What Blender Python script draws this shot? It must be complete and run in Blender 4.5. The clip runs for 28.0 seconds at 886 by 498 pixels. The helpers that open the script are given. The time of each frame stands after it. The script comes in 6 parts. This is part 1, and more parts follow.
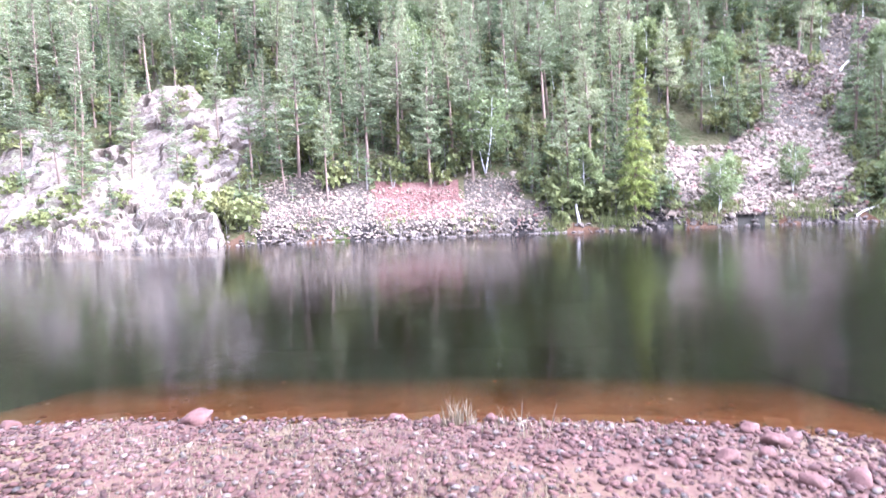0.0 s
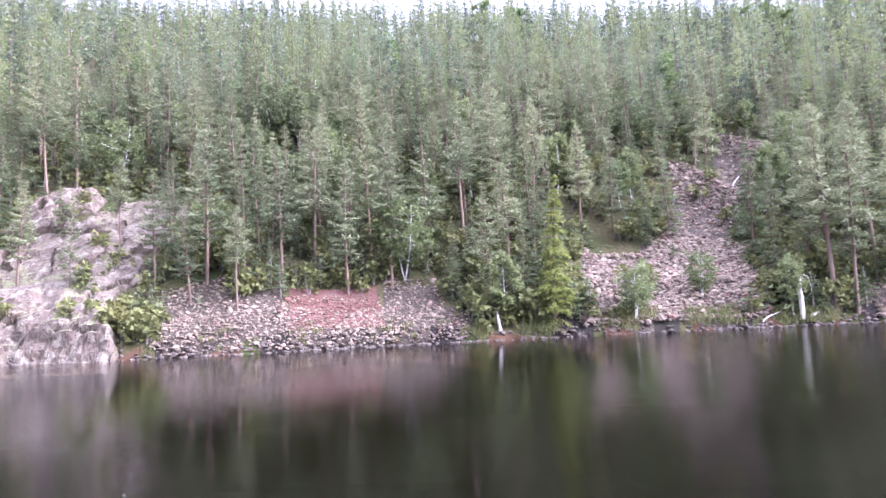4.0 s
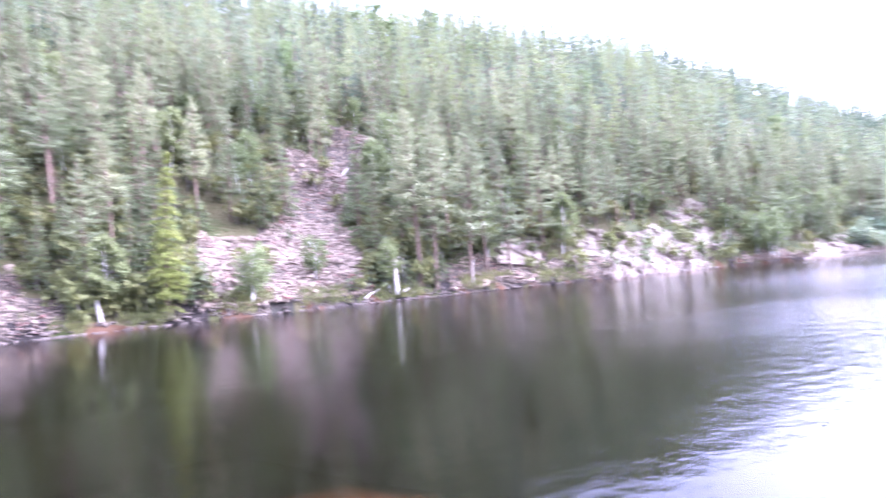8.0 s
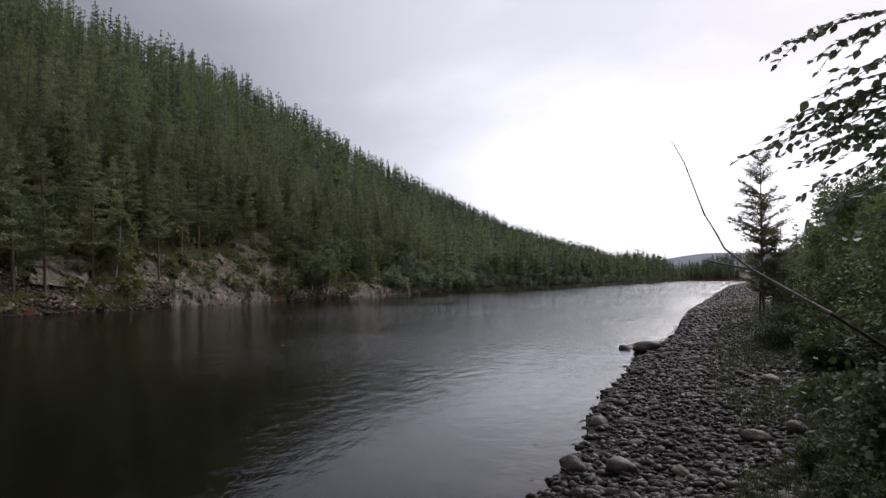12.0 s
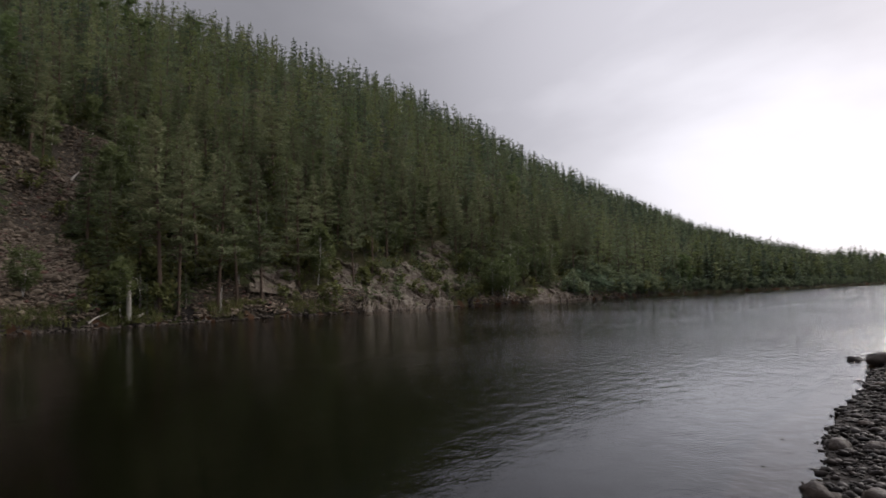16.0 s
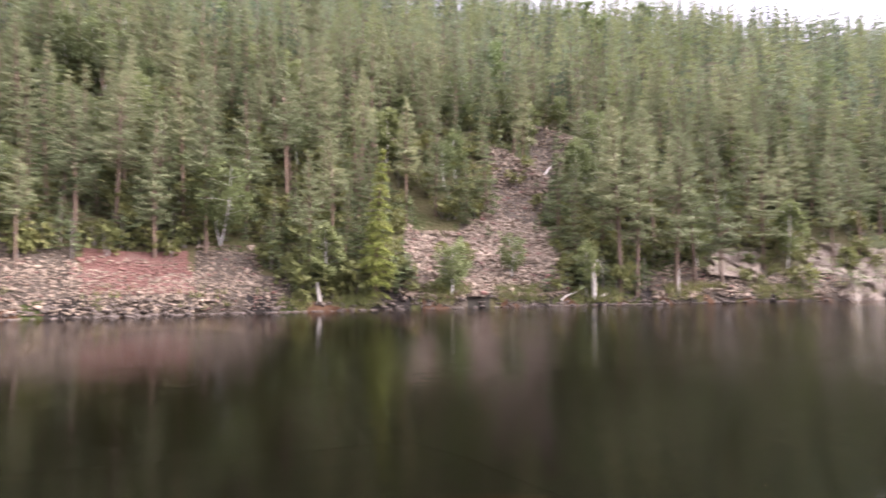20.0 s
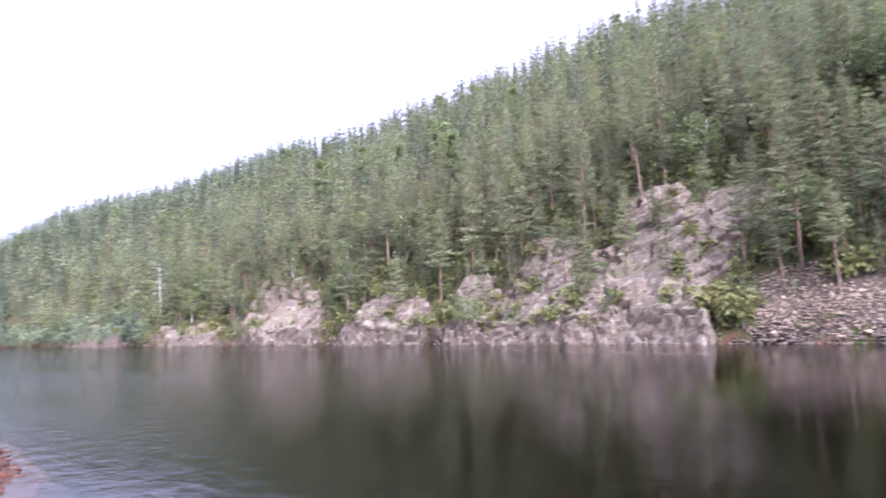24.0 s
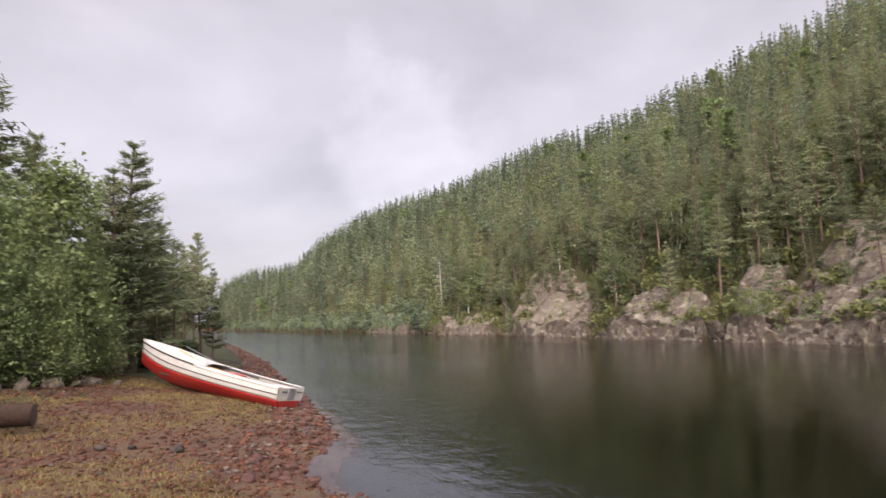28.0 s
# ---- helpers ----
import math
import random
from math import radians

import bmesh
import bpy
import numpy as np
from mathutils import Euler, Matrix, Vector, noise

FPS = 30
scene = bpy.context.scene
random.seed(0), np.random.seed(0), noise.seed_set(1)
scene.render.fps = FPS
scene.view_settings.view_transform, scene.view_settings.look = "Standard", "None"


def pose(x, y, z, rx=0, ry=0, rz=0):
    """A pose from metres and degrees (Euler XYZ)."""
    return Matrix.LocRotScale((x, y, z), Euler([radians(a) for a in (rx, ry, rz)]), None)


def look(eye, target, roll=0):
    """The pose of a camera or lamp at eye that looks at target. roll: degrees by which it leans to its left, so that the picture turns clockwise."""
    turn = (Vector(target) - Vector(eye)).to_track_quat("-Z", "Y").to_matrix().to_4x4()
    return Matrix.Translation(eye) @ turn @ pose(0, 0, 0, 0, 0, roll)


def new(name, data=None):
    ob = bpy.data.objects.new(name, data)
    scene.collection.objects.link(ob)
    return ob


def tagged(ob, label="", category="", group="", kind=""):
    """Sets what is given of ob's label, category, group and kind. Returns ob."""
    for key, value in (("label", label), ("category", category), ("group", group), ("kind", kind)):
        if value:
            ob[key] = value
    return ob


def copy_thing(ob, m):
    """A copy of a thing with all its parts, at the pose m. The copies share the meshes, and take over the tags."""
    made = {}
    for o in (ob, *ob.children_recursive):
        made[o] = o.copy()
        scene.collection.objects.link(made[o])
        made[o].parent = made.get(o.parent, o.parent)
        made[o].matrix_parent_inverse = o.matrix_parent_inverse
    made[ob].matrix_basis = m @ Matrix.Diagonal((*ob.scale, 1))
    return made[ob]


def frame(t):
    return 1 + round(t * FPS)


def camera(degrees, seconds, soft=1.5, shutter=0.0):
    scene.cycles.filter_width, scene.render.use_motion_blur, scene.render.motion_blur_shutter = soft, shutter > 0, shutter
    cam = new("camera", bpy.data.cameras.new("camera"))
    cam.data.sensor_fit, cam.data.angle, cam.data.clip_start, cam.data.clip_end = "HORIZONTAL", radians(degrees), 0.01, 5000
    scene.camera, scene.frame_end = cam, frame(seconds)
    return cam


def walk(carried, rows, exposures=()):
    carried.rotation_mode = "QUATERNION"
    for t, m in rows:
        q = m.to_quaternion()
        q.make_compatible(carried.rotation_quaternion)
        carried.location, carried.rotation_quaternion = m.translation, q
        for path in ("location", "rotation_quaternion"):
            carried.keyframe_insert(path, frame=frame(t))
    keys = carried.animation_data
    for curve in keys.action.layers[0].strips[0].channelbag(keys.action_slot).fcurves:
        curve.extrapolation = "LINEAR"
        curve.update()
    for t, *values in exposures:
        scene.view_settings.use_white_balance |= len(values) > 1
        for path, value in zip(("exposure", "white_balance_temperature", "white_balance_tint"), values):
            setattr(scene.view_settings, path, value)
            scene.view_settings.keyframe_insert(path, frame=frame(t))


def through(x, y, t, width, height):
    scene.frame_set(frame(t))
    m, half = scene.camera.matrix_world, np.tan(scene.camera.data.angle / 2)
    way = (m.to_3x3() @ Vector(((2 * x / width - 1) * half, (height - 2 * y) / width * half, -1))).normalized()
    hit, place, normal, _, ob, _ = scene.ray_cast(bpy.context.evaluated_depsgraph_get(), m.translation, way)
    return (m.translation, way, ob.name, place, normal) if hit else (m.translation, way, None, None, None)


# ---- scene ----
cam = camera(70.33, 28.0, shutter=0.5)
EYE = 2.2
# seconds, x, y, bearing, pitch, lean
ROWS = [
    (0, 0, -0.75, -8.08, -4.25, -2.34), (0.5, 0, -0.53, -8.46, -2.10, -0.50), (1, 0, -0.30, -8.74, -3.52, -2.83), (1.5, 0, -0.15, -11.36, -3.34, -1.22),
    (2, 0, 0.00, -8.83, -0.98, -4.87), (2.5, 0, 0.05, -7.69, 1.71, -4.68), (4.5, 0, 0.40, 0.55, 5.00, -2.47), (5, 0, 0.40, -0.08, 3.32, -1.93),
    (5.5, 0, 0.40, -1.10, 2.02, -2.49), (6, 0, 0.40, 0.00, 0.98, -1.41), (6.5, 0, 0.35, 8.41, 2.32, -4.84), (7, 0, 0.30, 17.85, -0.21, -4.99),
    (7.5, 0, 0.20, 24.11, 2.34, -5.99), (8, 0, 0.05, 33.11, 1.33, -4.11), (8.5, 0, -0.25, 45.66, 0.82, -5.74), (9, 0, -0.50, 51.37, 2.46, -4.08),
    (9.5, 0, -0.38, 58.15, 0.83, -2.00), (10, 0, -0.20, 64.82, 1.50, -2.53), (10.5, 0, -0.10, 67.24, 1.34, -2.05), (11, 0, 0.00, 67.53, 1.01, -0.41),
    (11.5, 0, 0.00, 70.64, 2.46, 0.61), (13.5, 0, 0.40, 71.02, 3.12, -1.48), (14, 0, 0.40, 68.27, 3.98, -1.29), (14.5, 0, 0.40, 65.80, 4.06, -1.32),
    (15, 0, 0.40, 62.48, 3.92, -1.31), (15.5, 0, 0.40, 59.30, 3.50, -0.99), (16, 0, 0.40, 55.41, 3.26, -0.77), (16.5, 0, 0.40, 51.98, 2.97, -0.58),
    (17, 0, 0.40, 46.90, 2.11, -1.31), (17.5, 0, 0.40, 42.27, 2.57, -1.41), (18, 0, 0.40, 38.04, 1.13, -1.86), (18.5, 0, 0.40, 33.90, 1.72, -1.84),
    (19, 0, 0.40, 29.52, 1.53, -0.87), (19.5, 0, 0.40, 23.64, 1.64, -1.09), (20, 0, 0.40, 15.43, 1.99, -0.16), (20.5, 0, 0.33, 6.23, 2.47, -2.38),
    (22.5, 0, 0.07, -21.78, 5.57, -4.12), (23, 0, 0.00, -34.40, 7.20, -4.81), (23.5, 0, 0.00, -42.74, 7.07, -3.98), (24, 0, 0.00, -50.60, 6.12, -2.84),
    (24.5, 0, 0.00, -57.05, 5.72, -2.62), (25, 0, 0.00, -62.70, 6.43, -2.54), (25.5, 0, 0.00, -64.51, 6.74, -3.21), (26, 0, 0.00, -64.65, 5.35, -3.34),
    (26.5, 0, 0.00, -67.23, 6.02, -2.05), (27, 0, 0.00, -68.47, 5.75, -1.76), (27.5, 0, 0.00, -71.24, 5.93, -1.54), (28, 0, 0.00, -74.67, 6.44, -1.87),
]


def aim(x, y, z, bearing, pitch, lean):
    return pose(x, y, z, 90 + pitch, 0, -bearing) @ pose(0, 0, 0, 0, 0, lean)


EXPOSURES = [(0, 3.1, 5050, 27), (1, 3.1, 5000, 29), (2.5, 2.9, 4900, 30), (4.5, 2.35, 5350, 39), (5, 2.6, 5300, 42), (6, 3.0, 5200, 43), (7, 3.4, 5150, 46), (8, 3.2, 5100, 42), (9, 1.75, 5400, 29), (10, 0.75, 5900, 20), (11, -0.1, 6100, 18), (11.5, -0.4, 6150, 16),
             (13.5, -0.85, 6350, 15), (17, -0.6, 6450, 14), (18, 0.15, 6400, 15), (19, 1.0, 6500, 18), (20, 1.95, 6350, 29), (20.5, 2.0, 6250, 30), (22.5, 2.45, 5300, 40), (23, 2.35, 5300, 40), (24.5, 1.45, 5700, 30), (25.5, 1.08, 6200, 24), (28, 0.8, 6600, 20)]
walk(cam, [(t, aim(x, y, EYE - 0.2 * max(0, min(1, (3 - t) / 2)), b, p, r)) for t, x, y, b, p, r in ROWS], EXPOSURES)

# ---- sky and light ----
SUN_BEARING, SUN_HEIGHT = 104.0, 24.0


def sky():
    w = bpy.data.worlds.new("sky")
    scene.world = w
    w.use_nodes = True
    nt = w.node_tree
    nt.nodes.clear()
    N, L = nt.nodes.new, nt.links.new
    out, bg = N("ShaderNodeOutputWorld"), N("ShaderNodeBackground")
    tex = N("ShaderNodeTexSky")
    tex.sky_type, tex.sun_disc = "NISHITA", False
    tex.sun_elevation, tex.sun_rotation = radians(SUN_HEIGHT), radians(SUN_BEARING)
    dim = N("ShaderNodeVectorMath")
    dim.operation = "SCALE"
    dim.inputs[3].default_value = 0.10
    L(tex.outputs[0], dim.inputs[0])
    co = N("ShaderNodeTexCoord")
    flat = N("ShaderNodeMapping")
    flat.inputs["Scale"].default_value = (1.0, 1.0, 2.2)
    L(co.outputs["Generated"], flat.inputs[0])
    n1 = N("ShaderNodeTexNoise")
    n1.inputs["Scale"].default_value, n1.inputs["Detail"].default_value, n1.inputs["Roughness"].default_value = 1.7, 6, 0.5
    n1.inputs["Distortion"].default_value = 0.25
    L(flat.outputs[0], n1.inputs["Vector"])
    ramp = N("ShaderNodeValToRGB")
    e = ramp.color_ramp.elements
    e[0].position, e[0].color = 0.38, (0.345, 0.342, 0.362, 1)
    e[1].position, e[1].color = 0.66, (0.50, 0.497, 0.522, 1)
    L(n1.outputs["Fac"], ramp.inputs[0])
    # the veiled sun brightens the cloud round it
    b, h = radians(SUN_BEARING), radians(SUN_HEIGHT)
    dot = N("ShaderNodeVectorMath")
    dot.operation = "DOT_PRODUCT"
    dot.inputs[1].default_value = (math.sin(b) * math.cos(h), math.cos(b) * math.cos(h), math.sin(h))
    L(co.outputs["Generated"], dot.inputs[0])
    glow = N("ShaderNodeMapRange")
    glow.interpolation_type = "SMOOTHERSTEP"
    glow.inputs["From Min"].default_value, glow.inputs["From Max"].default_value = 0.45, 1.0
    glow.inputs["To Min"].default_value, glow.inputs["To Max"].default_value = 1.0, 3.8
    L(dot.outputs["Value"], glow.inputs["Value"])
    # an overcast sky is brightest overhead
    sep, high, both = N("ShaderNodeSeparateXYZ"), N("ShaderNodeMapRange"), N("ShaderNodeMath")
    L(co.outputs["Generated"], sep.inputs[0])
    high.inputs["From Min"].default_value, high.inputs["From Max"].default_value = 0.5, 1.0
    high.inputs["To Min"].default_value, high.inputs["To Max"].default_value = 1.0, 5.5
    L(sep.outputs[2], high.inputs["Value"])
    both.operation = "MULTIPLY"
    L(glow.outputs[0], both.inputs[0])
    L(high.outputs[0], both.inputs[1])
    # a bright heap of cloud over the upstream ridge
    b2, h2 = radians(-77.0), radians(16.5)
    warp, heap, edge, bright = N("ShaderNodeVectorMath"), N("ShaderNodeVectorMath"), N("ShaderNodeMapRange"), N("ShaderNodeMath")
    n2, small = N("ShaderNodeTexNoise"), N("ShaderNodeVectorMath")
    n2.inputs["Scale"].default_value, n2.inputs["Detail"].default_value = 7.0, 5
    L(co.outputs["Generated"], n2.inputs["Vector"])
    small.operation, warp.operation, heap.operation, bright.operation = "MULTIPLY_ADD", "ADD", "DISTANCE", "MULTIPLY"
    small.inputs[1].default_value, small.inputs[2].default_value = (0.22, 0.22, 0.22), (-0.11, -0.11, -0.11)
    L(n2.outputs["Color"], small.inputs[0])
    L(co.outputs["Generated"], warp.inputs[0])
    L(small.outputs[0], warp.inputs[1])
    L(warp.outputs[0], heap.inputs[0])
    heap.inputs[1].default_value = (math.sin(b2) * math.cos(h2), math.cos(b2) * math.cos(h2), math.sin(h2))
    edge.interpolation_type = "SMOOTHERSTEP"
    for k, v in (("From Min", 0.05), ("From Max", 0.17), ("To Min", 1.32), ("To Max", 1.0)):
        edge.inputs[k].default_value = v
    L(heap.outputs["Value"], edge.inputs["Value"])
    L(both.outputs[0], bright.inputs[0])
    L(edge.outputs[0], bright.inputs[1])
    both = bright
    lit = N("ShaderNodeVectorMath")
    lit.operation = "SCALE"
    L(ramp.outputs[0], lit.inputs[0])
    L(both.outputs[0], lit.inputs[3])
    mix = N("ShaderNodeMix")
    mix.data_type = "RGBA"
    mix.inputs[0].default_value = 0.88
    L(dim.outputs[0], mix.inputs[6])
    L(lit.outputs[0], mix.inputs[7])
    L(mix.outputs[2], bg.inputs[0])
    bg.inputs[1].default_value = 1.0
    L(bg.outputs[0], out.inputs[0])


sky()
sun = new("sun", bpy.data.lights.new("sun", "SUN"))
sun.data.energy, sun.data.angle, sun.data.color = 3.4, radians(30), (1, 0.94, 0.85)
_b, _h = radians(SUN_BEARING), radians(SUN_HEIGHT)
sun.matrix_world = look((0, 0, 60), (-math.sin(_b) * math.cos(_h), -math.cos(_b) * math.cos(_h), 60 - math.sin(_h)))


# ---- materials ----
def surface(name, colors, scale=1.0, fine=14.0, rough=0.8, bump=0.3, vary=0.0, island=False, through=0.0, spec=0.3, depth=0.02, stretch=(1, 1, 1), metal=0.0, tint=0.0):
    """A material whose colour runs through colors by noise at two scales; vary: brightness spread between pieces, tint: spread between whole things."""
    m = bpy.data.materials.new(name)
    m.use_nodes = True
    nt = m.node_tree
    nt.nodes.clear()
    N, L = nt.nodes.new, nt.links.new
    out, bs, co = N("ShaderNodeOutputMaterial"), N("ShaderNodeBsdfPrincipled"), N("ShaderNodeTexCoord")
    mp = N("ShaderNodeMapping")
    mp.inputs["Scale"].default_value = stretch
    L(co.outputs["Object"], mp.inputs[0])
    a, b = N("ShaderNodeTexNoise"), N("ShaderNodeTexNoise")
    for n, s, d in ((a, scale, 4), (b, fine, 5)):
        n.inputs["Scale"].default_value, n.inputs["Detail"].default_value = s, d
        L(mp.outputs[0], n.inputs["Vector"])
    mx = N("ShaderNodeMath")
    mx.operation = "MULTIPLY_ADD"
    mx.inputs[1].default_value = 0.62
    half = N("ShaderNodeMath")
    half.operation = "MULTIPLY"
    half.inputs[1].default_value = 0.38
    L(b.outputs["Fac"], half.inputs[0])
    L(a.outputs["Fac"], mx.inputs[0])
    L(half.outputs[0], mx.inputs[2])
    ramp = N("ShaderNodeValToRGB")
    el = ramp.color_ramp.elements
    while len(el) < len(colors):
        el.new(0.5)
    for i, c in enumerate(colors):
        el[i].position, el[i].color = 0.34 + 0.32 * i / max(1, len(colors) - 1), (*c, 1)
    L(mx.outputs[0], ramp.inputs[0])
    col = ramp.outputs[0]
    if vary:
        rnd = N("ShaderNodeNewGeometry").outputs["Random Per Island"] if island else N("ShaderNodeObjectInfo").outputs["Random"]
        mr = N("ShaderNodeMapRange")
        mr.inputs["To Min"].default_value, mr.inputs["To Max"].default_value = 1 - vary, 1 + vary
        L(rnd, mr.inputs["Value"])
        hs = N("ShaderNodeHueSaturation")
        L(mr.outputs[0], hs.inputs["Value"])
        L(col, hs.inputs["Color"])
        col = hs.outputs[0]
    if tint:
        rnd = N("ShaderNodeObjectInfo").outputs["Random"]
        hs = N("ShaderNodeHueSaturation")
        for k, lo, hi in (("Value", 1 - tint, 1 + tint), ("Hue", 0.5 + 0.05 * tint, 0.5 - 0.05 * tint)):
            mr = N("ShaderNodeMapRange")
            mr.inputs["To Min"].default_value, mr.inputs["To Max"].default_value = lo, hi
            L(rnd, mr.inputs["Value"])
            L(mr.outputs[0], hs.inputs[k])
        L(col, hs.inputs["Color"])
        col = hs.outputs[0]
    L(col, bs.inputs["Base Color"])
    bs.inputs["Roughness"].default_value = rough
    bs.inputs["Specular IOR Level"].default_value = spec
    bs.inputs["Metallic"].default_value = metal
    if bump:
        bp = N("ShaderNodeBump")
        bp.inputs["Strength"].default_value, bp.inputs["Distance"].default_value = bump, depth
        L(b.outputs["Fac"], bp.inputs["Height"])
        L(bp.outputs[0], bs.inputs["Normal"])
    if through:
        tr, ms = N("ShaderNodeBsdfTranslucent"), N("ShaderNodeMixShader")
        L(col, tr.inputs[0])
        ms.inputs[0].default_value = through
        L(bs.outputs[0], ms.inputs[1])
        L(tr.outputs[0], ms.inputs[2])
        L(ms.outputs[0], out.inputs[0])
    else:
        L(bs.outputs[0], out.inputs[0])
    return m


def water_material():
    m = bpy.data.materials.new("river_water")
    m.use_nodes = True
    nt = m.node_tree
    nt.nodes.clear()
    N, L = nt.nodes.new, nt.links.new
    out, co = N("ShaderNodeOutputMaterial"), N("ShaderNodeTexCoord")
    clear, gl, mix, fr = N("ShaderNodeBsdfTransparent"), N("ShaderNodeBsdfGlossy"), N("ShaderNodeMixShader"), N("ShaderNodeFresnel")
    clear.inputs[0].default_value = (0.82, 0.62, 0.42, 1)
    gl.inputs["Roughness"].default_value = 0.04
    gl.inputs["Color"].default_value = (0.90, 0.92, 0.94, 1)
    fr.inputs["IOR"].default_value = 1.33
    mp = N("ShaderNodeMapping")
    mp.inputs["Scale"].default_value = (0.9, 1.4, 1)
    L(co.outputs["Object"], mp.inputs[0])
    a, b, c = N("ShaderNodeTexNoise"), N("ShaderNodeTexNoise"), N("ShaderNodeTexNoise")
    for n, s, d in ((a, 2.0, 5), (b, 9.0, 2), (c, 0.06, 3)):
        n.inputs["Scale"].default_value, n.inputs["Detail"].default_value = s, d
        L(mp.outputs[0], n.inputs["Vector"])
    # calm and ruffled stretches of the current
    mr = N("ShaderNodeMapRange")
    mr.inputs["From Min"].default_value, mr.inputs["From Max"].default_value = 0.4, 0.62
    mr.inputs["To Min"].default_value, mr.inputs["To Max"].default_value = 0.5, 1.0
    L(c.outputs["Fac"], mr.inputs["Value"])
    ad = N("ShaderNodeMath")
    ad.operation = "MULTIPLY_ADD"
    ad.inputs[1].default_value = 0.34
    L(b.outputs["Fac"], ad.inputs[0])
    L(a.outputs["Fac"], ad.inputs[2])
    # the pool straight across is smooth, the riffles up- and downstream are not
    sep, size, riffle, most = N("ShaderNodeSeparateXYZ"), N("ShaderNodeMath"), N("ShaderNodeMapRange"), N("ShaderNodeMath")
    L(co.outputs["Object"], sep.inputs[0])
    up = N("ShaderNodeMath")
    up.operation, size.operation, most.operation = "MULTIPLY", "MAXIMUM", "MULTIPLY"
    up.inputs[1].default_value = -0.6
    L(sep.outputs[0], up.inputs[0])
    L(sep.outputs[0], size.inputs[0])
    L(up.outputs[0], size.inputs[1])
    for k, v in (("From Min", 5.5), ("From Max", 22.0), ("To Min", 0.22), ("To Max", 1.4)):
        riffle.inputs[k].default_value = v
    L(size.outputs[0], riffle.inputs["Value"])
    L(riffle.outputs[0], most.inputs[0])
    L(mr.outputs[0], most.inputs[1])
    ml = N("ShaderNodeMath")
    ml.operation = "MULTIPLY"
    L(ad.outputs[0], ml.inputs[0])
    L(most.outputs[0], ml.inputs[1])
    # small rings where raindrops fall
    drop, ring, total = N("ShaderNodeTexVoronoi"), N("ShaderNodeMapRange"), N("ShaderNodeMath")
    drop.inputs["Scale"].default_value = 1.7
    L(co.outputs["Object"], drop.inputs["Vector"])
    for k, v in (("From Min", 0.0), ("From Max", 0.05), ("To Min", 2.6), ("To Max", 0.0)):
        ring.inputs[k].default_value = v
    L(drop.outputs["Distance"], ring.inputs["Value"])
    total.operation = "ADD"
    L(ml.outputs[0], total.inputs[0])
    L(ring.outputs[0], total.inputs[1])
    ml = total
    bp = N("ShaderNodeBump")
    bp.inputs["Strength"].default_value, bp.inputs["Distance"].default_value = 0.85, 0.062
    L(ml.outputs[0], bp.inputs["Height"])
    for n in (gl, fr):
        L(bp.outputs[0], n.inputs["Normal"])
    L(fr.outputs[0], mix.inputs[0])
    L(clear.outputs[0], mix.inputs[1])
    L(gl.outputs[0], mix.inputs[2])
    L(mix.outputs[0], out.inputs[0])
    return m


